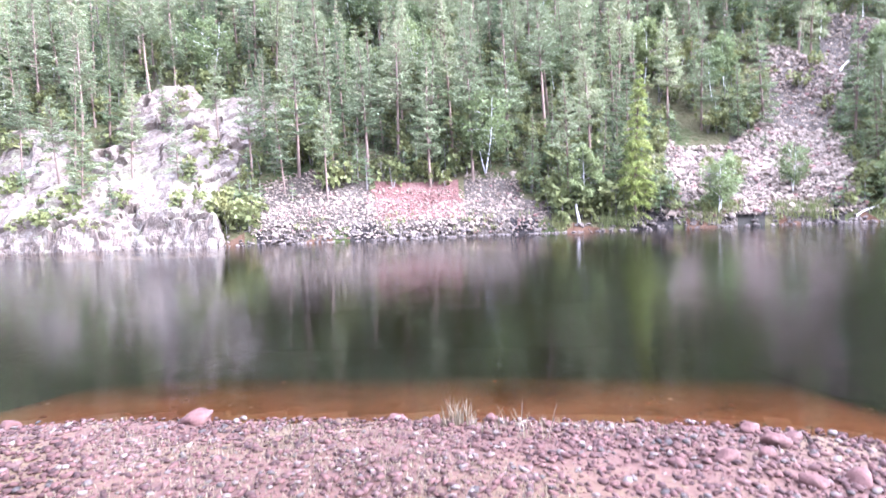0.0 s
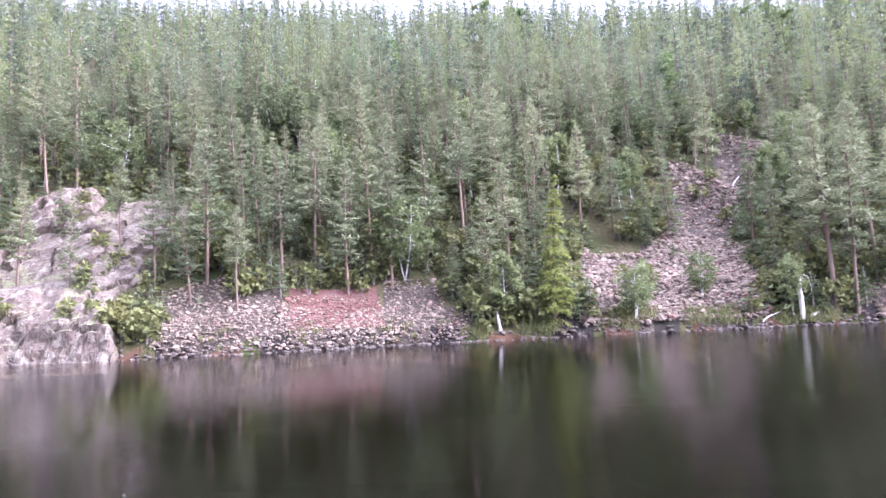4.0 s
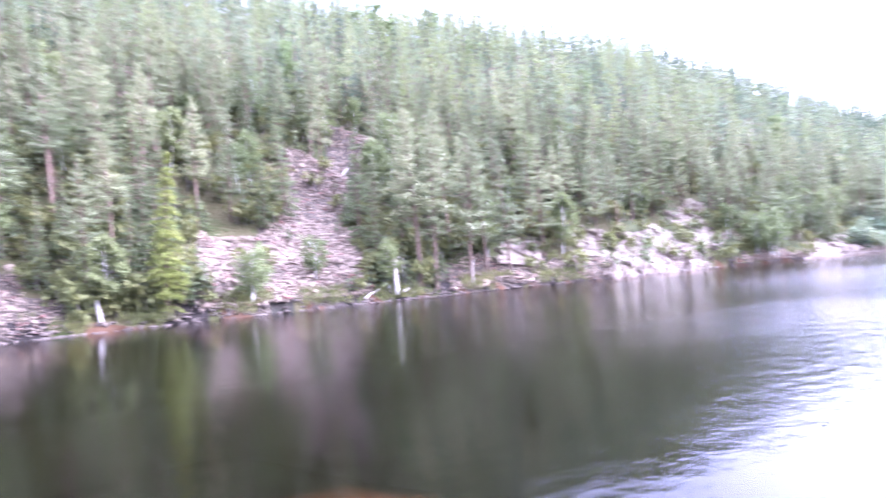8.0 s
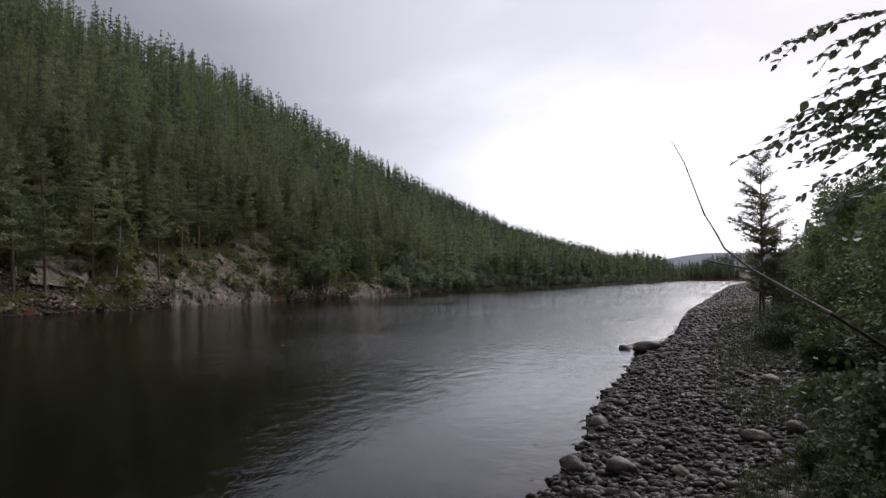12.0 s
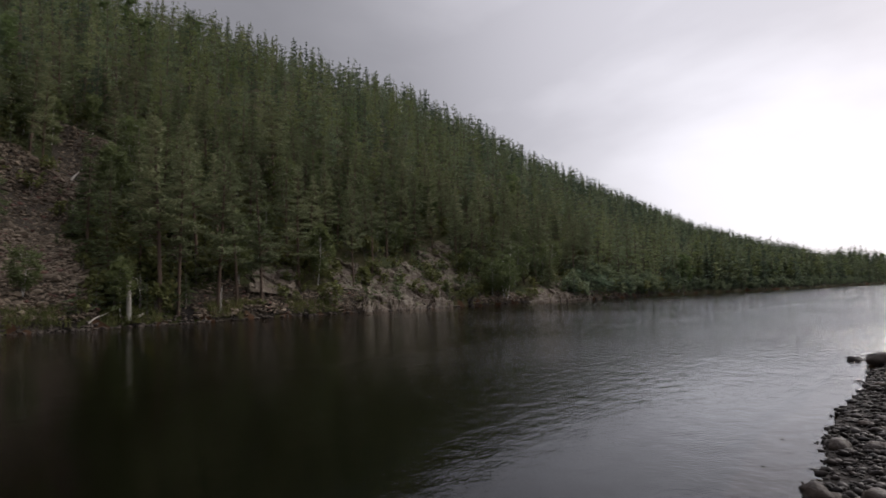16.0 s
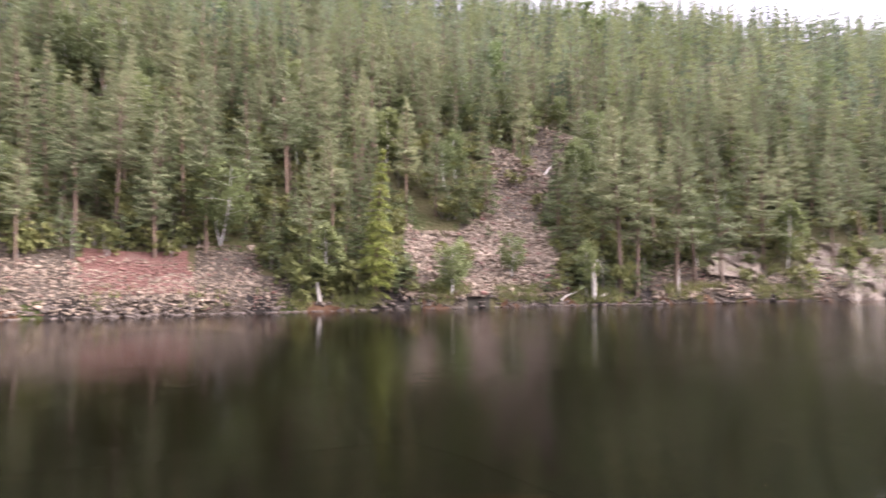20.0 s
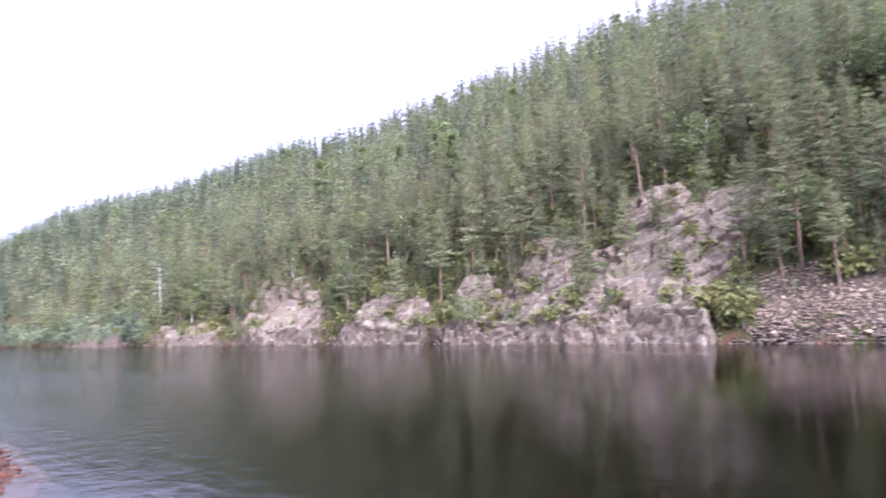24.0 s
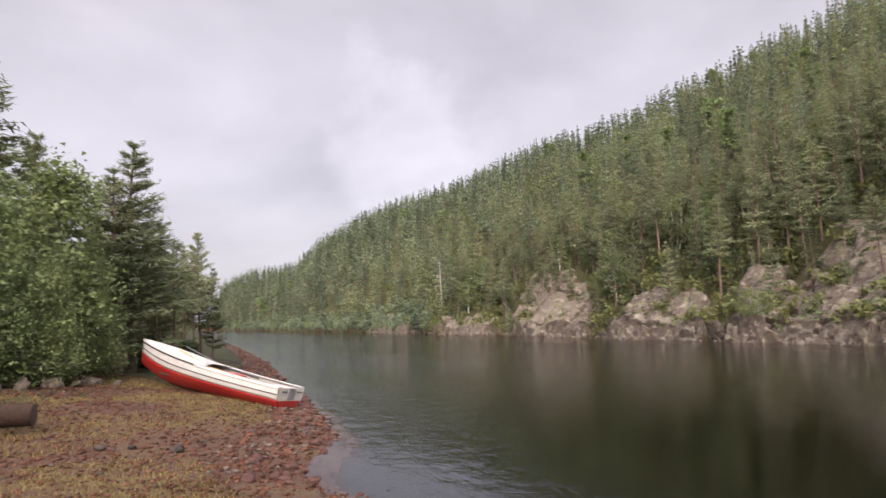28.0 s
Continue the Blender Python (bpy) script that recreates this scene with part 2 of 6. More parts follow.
def rock_material():
    """Pale weathered rock: warm grey, dark cracks, white lichen, moss on the flatter ledges."""
    m = surface("pale_cliff_rock", [(0.05, 0.036, 0.026), (0.085, 0.063, 0.045), (0.112, 0.087, 0.063), (0.075, 0.053, 0.038), (0.135, 0.11, 0.082)], 0.5, 7, 0.85, 1.0, depth=0.12, stretch=(1, 1, 0.6), vary=0.22)
    nt = m.node_tree
    N, L = nt.nodes.new, nt.links.new
    bs = [n for n in nt.nodes if n.type == "BSDF_PRINCIPLED"][0]
    co = [n for n in nt.nodes if n.type == "TEX_COORD"][0]
    col = bs.inputs["Base Color"].links[0].from_socket

    def mixed(fac, a, color=None):
        mx = N("ShaderNodeMix")
        mx.data_type = "RGBA"
        L(fac, mx.inputs[0])
        L(a, mx.inputs[6])
        mx.inputs[7].default_value = (*color, 1)
        return mx.outputs[2]

    def ranged(sock, lo, hi, a=0.0, b=1.0):
        mr = N("ShaderNodeMapRange")
        for k, v in (("From Min", lo), ("From Max", hi), ("To Min", a), ("To Max", b)):
            mr.inputs[k].default_value = v
        L(sock, mr.inputs["Value"])
        return mr.outputs[0]

    white = N("ShaderNodeTexNoise")
    white.inputs["Scale"].default_value, white.inputs["Detail"].default_value, white.inputs["Roughness"].default_value = 1.6, 9, 0.68
    L(co.outputs["Object"], white.inputs["Vector"])
    col = mixed(ranged(white.outputs["Fac"], 0.50, 0.60, 0, 0.75), col, (0.18, 0.157, 0.12))
    cr = N("ShaderNodeTexVoronoi")
    cr.feature = "DISTANCE_TO_EDGE"
    cr.inputs["Scale"].default_value = 0.55
    warp = N("ShaderNodeVectorMath")
    warp.operation = "ADD"
    L(co.outputs["Object"], warp.inputs[0])
    L(white.outputs["Color"], warp.inputs[1])
    L(warp.outputs[0], cr.inputs["Vector"])
    col = mixed(ranged(cr.outputs["Distance"], 0.0, 0.03, 0.6, 0), col, (0.06, 0.048, 0.035))
    geo, sep = N("ShaderNodeNewGeometry"), N("ShaderNodeSeparateXYZ")
    L(geo.outputs["Normal"], sep.inputs[0])
    patch = N("ShaderNodeTexNoise")
    patch.inputs["Scale"].default_value, patch.inputs["Detail"].default_value = 0.7, 5
    L(co.outputs["Object"], patch.inputs["Vector"])
    both = N("ShaderNodeMath")
    both.operation = "MULTIPLY"
    L(ranged(sep.outputs[2], 0.5, 0.8), both.inputs[0])
    L(ranged(patch.outputs["Fac"], 0.5, 0.6), both.inputs[1])
    col = mixed(both.outputs[0], col, (0.10, 0.10, 0.045))
    L(col, bs.inputs["Base Color"])
    return m


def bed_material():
    """Brown stones and sand in the shallows; the light lost in deeper peaty water is painted in as black."""
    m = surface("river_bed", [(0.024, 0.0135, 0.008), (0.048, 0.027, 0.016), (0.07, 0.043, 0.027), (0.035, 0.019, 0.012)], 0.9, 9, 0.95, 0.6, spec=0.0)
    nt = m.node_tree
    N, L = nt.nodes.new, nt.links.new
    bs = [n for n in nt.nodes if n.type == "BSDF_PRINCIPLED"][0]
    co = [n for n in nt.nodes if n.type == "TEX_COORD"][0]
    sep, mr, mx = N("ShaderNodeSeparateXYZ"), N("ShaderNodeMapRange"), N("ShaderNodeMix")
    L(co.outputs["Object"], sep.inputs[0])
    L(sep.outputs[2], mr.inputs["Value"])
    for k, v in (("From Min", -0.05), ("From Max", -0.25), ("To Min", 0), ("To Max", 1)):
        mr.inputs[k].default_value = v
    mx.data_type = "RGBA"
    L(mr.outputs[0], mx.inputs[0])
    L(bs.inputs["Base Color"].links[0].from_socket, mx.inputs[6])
    # near black: light swallowed by the peaty water, put into the bed's colour
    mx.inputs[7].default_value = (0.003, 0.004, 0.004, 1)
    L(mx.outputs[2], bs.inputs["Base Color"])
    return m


WATER = water_material()
BEACH = surface("red_gravel_beach", [(0.024, 0.0092, 0.005), (0.043, 0.0168, 0.0088), (0.049, 0.022, 0.0105), (0.059, 0.036, 0.0125), (0.072, 0.051, 0.016)], 0.55, 22, 0.75, 0.9, depth=0.03)
SHINGLE = surface("grey_shingle", [(0.008, 0.0066, 0.0055), (0.014, 0.0115, 0.0095), (0.021, 0.017, 0.0135), (0.013, 0.016, 0.007)], 0.5, 18, 0.9, 0.9, depth=0.04, spec=0.15)
FOREST_FLOOR = surface("mossy_forest_floor", [(0.0121, 0.0165, 0.00605), (0.0231, 0.0286, 0.0099), (0.0358, 0.0308, 0.0154), (0.0209, 0.0275, 0.0088)], 0.35, 9, 0.95, 0.7, depth=0.05, spec=0.15)
HILL = surface("hillside_heath", [(0.0173, 0.0238, 0.0077), (0.0324, 0.0373, 0.0125), (0.0518, 0.0445, 0.0212), (0.0281, 0.0373, 0.0106)], 0.16, 2.6, 0.95, 0.9, depth=0.25, spec=0.1)
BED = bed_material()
ROCK = rock_material()
SCREE = surface("grey_brown_scree", [(0.0897, 0.0678, 0.0497), (0.14, 0.11, 0.0799), (0.19, 0.151, 0.111)], 0.5, 7, 0.85, 0.6, vary=0.4, island=True, spec=0.15)
RED_SCREE = surface("red_scree", [(0.085, 0.044, 0.035), (0.115, 0.061, 0.048), (0.135, 0.086, 0.069)], 0.6, 7, 0.85, 0.6, vary=0.25, island=True, spec=0.15)
SCREE_GROUND = surface("scree_bed", [(0.0288, 0.023, 0.0168), (0.0504, 0.041, 0.0301), (0.072, 0.0598, 0.0441)], 0.8, 7, 0.9, 1.0, depth=0.2, spec=0.1)
RED_GROUND = surface("red_scree_bed", [(0.062, 0.031, 0.024), (0.09, 0.046, 0.036), (0.1, 0.062, 0.049)], 0.8, 7, 0.9, 0.9, depth=0.15, spec=0.1)
STONE = surface("river_stone", [(0.03, 0.024, 0.019), (0.058, 0.047, 0.037), (0.09, 0.072, 0.057)], 2.0, 16, 0.8, 0.7, vary=0.45, spec=0.18)
PEBBLE = surface("river_pebble", [(0.03, 0.024, 0.019), (0.058, 0.046, 0.036), (0.09, 0.07, 0.056)], 2.0, 16, 0.8, 0.6, vary=0.6, island=True, spec=0.18)
BROWN_PEBBLE = surface("brown_gravel", [(0.03, 0.0113, 0.0066), (0.06, 0.0235, 0.013), (0.086, 0.041, 0.023)], 2.0, 16, 0.85, 0.5, vary=0.5, island=True, spec=0.18)
RED_PEBBLE = surface("red_pebble", [(0.024, 0.0115, 0.0085), (0.042, 0.02, 0.0155), (0.056, 0.034, 0.027)], 2.0, 16, 0.8, 0.4, vary=0.5, island=True, spec=0.15)
PINE_BARK = surface("pine_bark", [(0.07, 0.053, 0.043), (0.12, 0.085, 0.063), (0.175, 0.115, 0.08)], 0.8, 9, 0.9, 0.6, vary=0.2, stretch=(1, 1, 0.3), spec=0.15)
# darker copy of the pine bark, with the wood's shade put into its colour
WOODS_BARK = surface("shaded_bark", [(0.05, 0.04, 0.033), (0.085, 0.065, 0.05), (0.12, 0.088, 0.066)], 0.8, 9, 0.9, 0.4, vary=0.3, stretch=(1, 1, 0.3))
BIRCH_BARK = surface("birch_bark", [(0.10, 0.09, 0.08), (0.50, 0.48, 0.44), (0.60, 0.58, 0.54)], 1.2, 8, 0.8, 0.3, vary=0.2, stretch=(1, 1, 2.5))
DEAD_WOOD = surface("weathered_dead_wood", [(0.22, 0.19, 0.16), (0.38, 0.35, 0.30), (0.48, 0.45, 0.40)], 2, 12, 0.9, 0.5, stretch=(1, 1, 0.3))
TWIG_BARK = surface("wet_twig_bark", [(0.06, 0.05, 0.042), (0.11, 0.095, 0.08), (0.16, 0.14, 0.12)], 4, 30, 0.6, 0.4)
OLIVE_WOODS = surface("olive_pine_needles", [(0.107, 0.131, 0.0544), (0.152, 0.178, 0.0718), (0.186, 0.206, 0.0871)], 0.10, 0.6, 0.75, 0, vary=0.12, island=True, through=0.35, spec=0.12)
DARK_WOODS = surface("dark_spruce_needles", [(0.05, 0.075, 0.048), (0.068, 0.096, 0.06), (0.085, 0.115, 0.068)], 0.10, 0.6, 0.75, 0, vary=0.12, island=True, through=0.35, spec=0.12)
PALE_WOODS = surface("pale_pine_needles", [(0.14, 0.166, 0.0815), (0.18, 0.206, 0.0979), (0.214, 0.234, 0.109)], 0.10, 0.6, 0.75, 0, vary=0.12, island=True, through=0.35, spec=0.12)
PINE_GREEN = surface("pine_needles", [(0.106, 0.128, 0.0653), (0.155, 0.176, 0.0919), (0.197, 0.213, 0.11)], 0.5, 5, 0.7, 0, vary=0.12, island=True, through=0.35, spec=0.12, tint=0.28)
SPRUCE_GREEN = surface("spruce_needles", [(0.064, 0.0867, 0.0418), (0.102, 0.128, 0.0604), (0.139, 0.158, 0.0743)], 0.5, 5, 0.7, 0, vary=0.12, island=True, through=0.35, spec=0.12, tint=0.28)
YELLOW_GREEN = surface("yellow_green_needles", [(0.118, 0.144, 0.0368), (0.167, 0.192, 0.049), (0.216, 0.231, 0.0637)], 0.5, 5, 0.7, 0, vary=0.12, island=True, through=0.35, spec=0.12)
BIRCH_GREEN = surface("birch_leaves", [(0.08, 0.102, 0.0428), (0.113, 0.138, 0.0557), (0.145, 0.168, 0.0697)], 0.6, 5, 0.6, 0, vary=0.12, island=True, through=0.4, spec=0.12, tint=0.25)
WOODS_BIRCH = surface("woodland_leaves", [(0.087, 0.127, 0.0494), (0.118, 0.156, 0.0613), (0.149, 0.176, 0.0742)], 0.10, 0.6, 0.7, 0, vary=0.12, island=True, through=0.35, spec=0.12)
SHRUB_GREEN = surface("shrub_leaves", [(0.08, 0.0918, 0.0325), (0.113, 0.122, 0.0436), (0.149, 0.143, 0.0511)], 0.6, 5, 0.6, 0, vary=0.12, island=True, through=0.35, spec=0.12)
WOODS_GREEN = surface("woodland_needles", [(0.0911, 0.122, 0.0696), (0.132, 0.166, 0.0957), (0.166, 0.194, 0.106), (0.106, 0.148, 0.0892)], 0.10, 0.6, 0.75, 0, vary=0.12, island=True, through=0.35, spec=0.12)
GRASS = surface("dry_grass", [(0.07114, 0.05524, 0.03013), (0.1004, 0.07952, 0.04603), (0.1339, 0.1088, 0.06696)], 2, 10, 0.8, 0, vary=0.3, island=True, through=0.2)
ALDER_GREEN = surface("alder_leaves", [(0.05, 0.07, 0.035), (0.07, 0.095, 0.045), (0.095, 0.115, 0.055)], 3, 20, 0.5, 0.1, vary=0.25, through=0.25)
HERB_GREEN = surface("shore_herbs", [(0.028, 0.042, 0.013), (0.045, 0.062, 0.02), (0.065, 0.075, 0.028)], 1, 8, 0.7, 0, vary=0.35, island=True, through=0.3)
WET_PEBBLE = surface("wet_river_pebble", [(0.007115, 0.005653, 0.004813), (0.01423, 0.0113, 0.009423), (0.02427, 0.01925, 0.01633)], 2.0, 16, 0.6, 0.6, vary=0.7, island=True, spec=0.12)
WET_STONE = surface("wet_river_stone", [(0.0165, 0.01238, 0.00975), (0.033, 0.02475, 0.0195), (0.0525, 0.03975, 0.0315)], 2.0, 16, 0.6, 0.6, vary=0.5, spec=0.15)
NEAR_BIRCH = surface("near_birch_leaves", [(0.075, 0.104, 0.0396), (0.112, 0.144, 0.0552), (0.147, 0.171, 0.0672)], 0.6, 5, 0.6, 0, vary=0.25, island=True, through=0.35, spec=0.2, tint=0.15)
OCHRE_GRASS = surface("ochre_grass", [(0.10, 0.075, 0.022), (0.15, 0.118, 0.038), (0.19, 0.155, 0.056)], 2, 10, 0.8, 0, vary=0.3, island=True, through=0.2)
# far forest whose pale blue-grey is distance haze put into the colour
DISTANT = surface("hazed_forest_ridge", [(0.17, 0.185, 0.205), (0.2, 0.215, 0.235)], 0.004, 0.03, 1.0, 0, spec=0.0)


# ---- mesh helpers ----
def mesh_np(name, verts, faces, mats, index=None, smooth=False):
    """A mesh from arrays; faces all have the same number of corners."""
    me = bpy.data.meshes.new(name)
    v, q = np.asarray(verts, np.float32), np.asarray(faces, np.int32)
    k = q.shape[1]
    me.vertices.add(len(v))
    me.vertices.foreach_set("co", v.ravel())
    me.loops.add(q.size)
    me.loops.foreach_set("vertex_index", q.ravel())
    me.polygons.add(len(q))
    me.polygons.foreach_set("loop_start", np.arange(0, q.size, k, dtype=np.int32))
    for mt in (mats if isinstance(mats, (list, tuple)) else [mats]):
        me.materials.append(mt)
    if index is not None:
        me.polygons.foreach_set("material_index", np.asarray(index, np.int32))
    me.update(calc_edges=True)
    me.validate()
    me.polygons.foreach_set("use_smooth", np.full(len(q), smooth))
    return me


def part(name, data, parent=None, label="", m=None):
    ob = new(name, data)
    if parent is not None:
        ob.parent = parent
    if m is not None:
        ob.matrix_basis = m
    return tagged(ob, label)


def thing(name, label, category, group="", m=None, kind=""):
    ob = new(name)
    ob.empty_display_size = 0.3
    if m is not None:
        ob.matrix_basis = m
    return tagged(ob, label, category, group, kind)


def tube(points, radii, sides=7):
    """Verts and quads of a round tapered stem along points."""
    p, r = np.asarray(points, float), np.asarray(radii, float)
    t = np.gradient(p, axis=0)
    t /= np.linalg.norm(t, axis=1)[:, None] + 1e-9
    ref = np.where(np.abs(t[:, 2:3]) < 0.9, np.array([[0, 0, 1.0]]), np.array([[1.0, 0, 0]]))
    a = np.cross(t, ref)
    a /= np.linalg.norm(a, axis=1)[:, None] + 1e-9
    b = np.cross(t, a)
    ang = np.linspace(0, 2 * np.pi, sides, endpoint=False)
    v = p[:, None] + r[:, None, None] * (a[:, None] * np.cos(ang)[None, :, None] + b[:, None] * np.sin(ang)[None, :, None])
    n = len(p)
    i, j = np.meshgrid(np.arange(n - 1), np.arange(sides), indexing="ij")
    k = (j + 1) % sides
    q = np.stack([i * sides + j, i * sides + k, (i + 1) * sides + k, (i + 1) * sides + j], -1).reshape(-1, 4)
    return v.reshape(-1, 3), q


def merge(pieces):
    vs, qs, n = [], [], 0
    for v, q in pieces:
        vs.append(v)
        qs.append(q + n)
        n += len(v)
    return np.concatenate(vs), np.concatenate(qs)


def leaves(p, size, rng, flat=0.5, long=1.0, along=None, tri=False):
    """A small four-cornered spray of foliage at each point."""
    p = np.asarray(p, float)
    n = len(p)
    nor = rng.normal(size=(n, 3))
    nor[:, 2] = np.abs(nor[:, 2]) + flat * 2
    nor /= np.linalg.norm(nor, axis=1)[:, None]
    d = rng.normal(size=(n, 3)) if along is None else along + rng.normal(size=(n, 3)) * 0.35
    a = d - nor * (d * nor).sum(1)[:, None]
    a /= np.linalg.norm(a, axis=1)[:, None] + 1e-9
    b = np.cross(nor, a)
    s = size * rng.uniform(0.6, 1.35, (n, 1))
    l, w = a * s * long * 0.5, b * s * 0.5
    if tri:
        v = np.stack([p - l + w, p - l - w, p + l], 1).reshape(-1, 3)
        return v, np.arange(3 * n).reshape(-1, 3)
    v = np.stack([p - l, p + w * 0.9, p + l * 1.1, p - w * 0.9], 1).reshape(-1, 3)
    return v, np.arange(4 * n).reshape(-1, 4)


# ---- trees ----
def conifer(rng, h, base, spread, whorls, per, sprays, size, droop, top=0.12, sides=7, bend=0.02, gaps=0.15, long=4.0, limbs=True, tri=False):
    """Trunk with limbs, and needle sprays: base is the bare part of the height, spread the crown's radius."""
    zs = np.linspace(0, h, 9 if limbs else 4)
    ph = rng.uniform(0, 6.28, 2)
    bx, by = bend * h * np.sin(zs / h * 2.6 + ph[0]) - bend * h * np.sin(ph[0]), bend * h * np.sin(zs / h * 2.1 + ph[1]) - bend * h * np.sin(ph[1])
    r0 = 0.0085 * h + 0.012
    stem = [tube(np.stack([bx, by, zs - 0.15 * (zs == 0)], 1), r0 * (1 - zs / h) ** 0.8 + 0.012, sides)]
    pts, dirs, sizes = [], [], []
    for i in range(whorls):
        f = (i + rng.uniform(0, 0.8)) / whorls
        z = h * (base + (1 - base) * f)
        if f < 0.2 and rng.random() < gaps * 2:
            continue
        prof = (1 - f) ** (0.9 if limbs else 0.68) * min(1, 0.55 + 2.2 * f)
        cx, cy = np.interp(z, zs, bx), np.interp(z, zs, by)
        for _ in range(per):
            if rng.random() < gaps:
                continue
            L = spread * (prof * rng.uniform(0.55, 1.15) + top)
            an = rng.uniform(0, 6.28)
            up = rng.uniform(-0.15, 0.3) - droop + 0.5 * f
            d = np.array([math.cos(an), math.sin(an), up])
            tip = np.array([cx, cy, z]) + d * L
            if limbs and L > 0.25 * spread:
                stem.append(tube([(cx, cy, z), (cx + d[0] * L * 0.5, cy + d[1] * L * 0.5, z + d[2] * L * 0.5 + 0.03 * L), tip], [0.012 + 0.014 * L, 0.008 + 0.008 * L, 0.004], 3))
            n = max(2, int(sprays * (0.35 + L / spread)))
            s = rng.uniform(0.18, 1.05, n) ** 0.8
            side = np.array([-d[1], d[0], 0]) * (rng.normal(size=n) * (0.2 if limbs else 0.26) * L * (0.35 + 0.65 * s))[:, None]
            q = np.array([cx, cy, z]) + d * (L * s)[:, None] + side
            q[:, 2] += rng.normal(size=n) * (0.03 if limbs else 0.05) * spread - droop * 0.4 * L * s * s
            pts.append(q)
            dirs.append(np.repeat(d[None], n, 0))
            sizes.append(np.full(n, size * (0.4 + 0.6 * min(1, L / spread))))
    n = max(3, sprays)
    tipz = np.stack([np.full(n, bx[-1]), np.full(n, by[-1]), h - rng.uniform(0, 0.08, n) * h], 1)
    pts.append(tipz)
    dirs.append(np.tile([[0, 0, 1.0]], (n, 1)) + rng.normal(size=(n, 3)) * 0.45)
    sizes.append(np.full(n, size * (0.45 if limbs else 0.3)))
    return merge(stem), leaves(np.concatenate(pts), np.concatenate(sizes)[:, None], rng, 0.35, long, np.concatenate(dirs), tri)


def broadleaf(rng, h, base, spread, limbs, sprays, size, stems=1, lean=0.05, sides=6, tri=False, twigs=True, cone=False):
    """A birch or alder: one or more thin stems, rising limbs and loose clumps of leaves."""
    stem, pts = [], []
    for s in range(stems):
        an = rng.uniform(0, 6.28)
        off = (0.12 * h if stems > 1 else lean * h) * rng.uniform(0.5, 1.2)
        zs = np.linspace(0, h * rng.uniform(0.85, 1.0), 8 if twigs else 4)
        w = zs / h
        x, y = math.cos(an) * off * w ** 0.8 * 1.8 + 0.012 * h * np.sin(w * 5 + an), math.sin(an) * off * w ** 0.8 * 1.8
        stem.append(tube(np.stack([x, y, zs - 0.15 * (zs == 0)], 1), (0.008 * h + 0.012) * (1 - w) ** 0.8 + 0.008, sides))
        for i in range(limbs):
            f = base + (1 - base) * rng.uniform(0, 0.97)
            z = zs[-1] * f
            g = (f - base) / (1 - base)
            L = spread * (0.35 + 0.9 * math.sin(math.pi * min(1, 0.18 + 0.78 * g))) * rng.uniform(0.5, 1.1)
            if cone:
                L = spread * (1.25 - 1.1 * g) * rng.uniform(0.6, 1.1)
            a2 = rng.uniform(0, 6.28)
            d = np.array([math.cos(a2), math.sin(a2), rng.uniform(0.0, 0.5) if cone else rng.uniform(0.1, 0.8)])
            c = np.array([np.interp(z, zs, x), np.interp(z, zs, y), z])
            if twigs:
                stem.append(tube([c, c + d * L * 0.5, c + d * L + [0, 0, -0.1 * L]], [0.006 + 0.009 * L, 0.005 + 0.004 * L, 0.003], 3))
            for k in range(3):
                e = c + d * L * rng.uniform(0.35, 1.05) + rng.normal(size=3) * 0.16 * spread
                pts.append(e + rng.normal(size=(max(2, sprays // 3), 3)) * spread * 0.13)
    return merge(stem), leaves(np.concatenate(pts), size, rng, 0.15, 1.25, tri=tri)


def make_tree(name, label, group, shape, bark, green, m=None, category="tree"):
    (tv, tq), (lv, lq) = shape
    t = thing(name, label, category, group, m)
    part("trunk", mesh_np("trunk", tv, tq, bark, smooth=True), t)
    part("crown", mesh_np("crown", lv, lq, green), t)
    return t


# ---- land form ----
NEAR_SHORE = [(-400, -42), (-102, -6.7), (-41, -0.4), (-22, 0.7), (-17.5, 1.1), (-12.2, 1.3), (-11, 0.5), (-8.8, 0.45), (-7.8, 1.3), (-6.9, 2.6), (-6.1, 3.8),
              (-5, 4.72), (-2.8, 4.73), (-0.8, 4.8), (1, 4.78), (2.5, 4.72), (3.4, 4.0), (4.4, 2.2), (5.2, 1.55), (5.9, 1.22), (7.4, 1.15), (8.45, 0.8), (9.1, 1.15), (10.8, 1.08), (13.4, 1.0), (14.3, 0.75), (18.4, 0.66), (26, -0.55), (42.8, -1.85), (82, -6.5), (177, -17.8), (500, -62)]
FAR_SHORE = [(-420, -34), (-375, -25), (-135, 19), (-69, 29), (-40, 31.5), (-20, 32.8), (-8, 34), (0, 35.4), (12, 36.4), (30, 36.4), (58, 35), (91, 31.5), (194, 16), (384, -6), (520, -24)]
SKY_LINE = [(-180, 2), (-110, 3), (-100, 3.6), (-94, 4.5), (-88, 5.6), (-86, 7.7), (-82, 10), (-79, 11.1), (-73.6, 12.4), (-65, 15.7), (-57, 17.5), (-53, 19.1), (-45, 21.6), (-41, 22.8), (-35, 24.6),
            (-25, 25.8), (-17.6, 26.4), (-3, 26.7), (8, 26), (16, 25), (30, 23), (34, 22.4), (39, 21.4), (45.5, 19.9), (51, 18.1), (55, 16.5), (59, 14.4), (63, 12), (66, 10.4), (68, 9.4), (72, 7.4),
            (77.5, 4.6), (82, 3.2), (85.5, 2.4), (86.2, 2.0), (88.7, 2.5), (90.8, 2.1), (91.6, 1.2), (94.4, 1.9), (97, 2.6), (110, 2), (180, 2)]


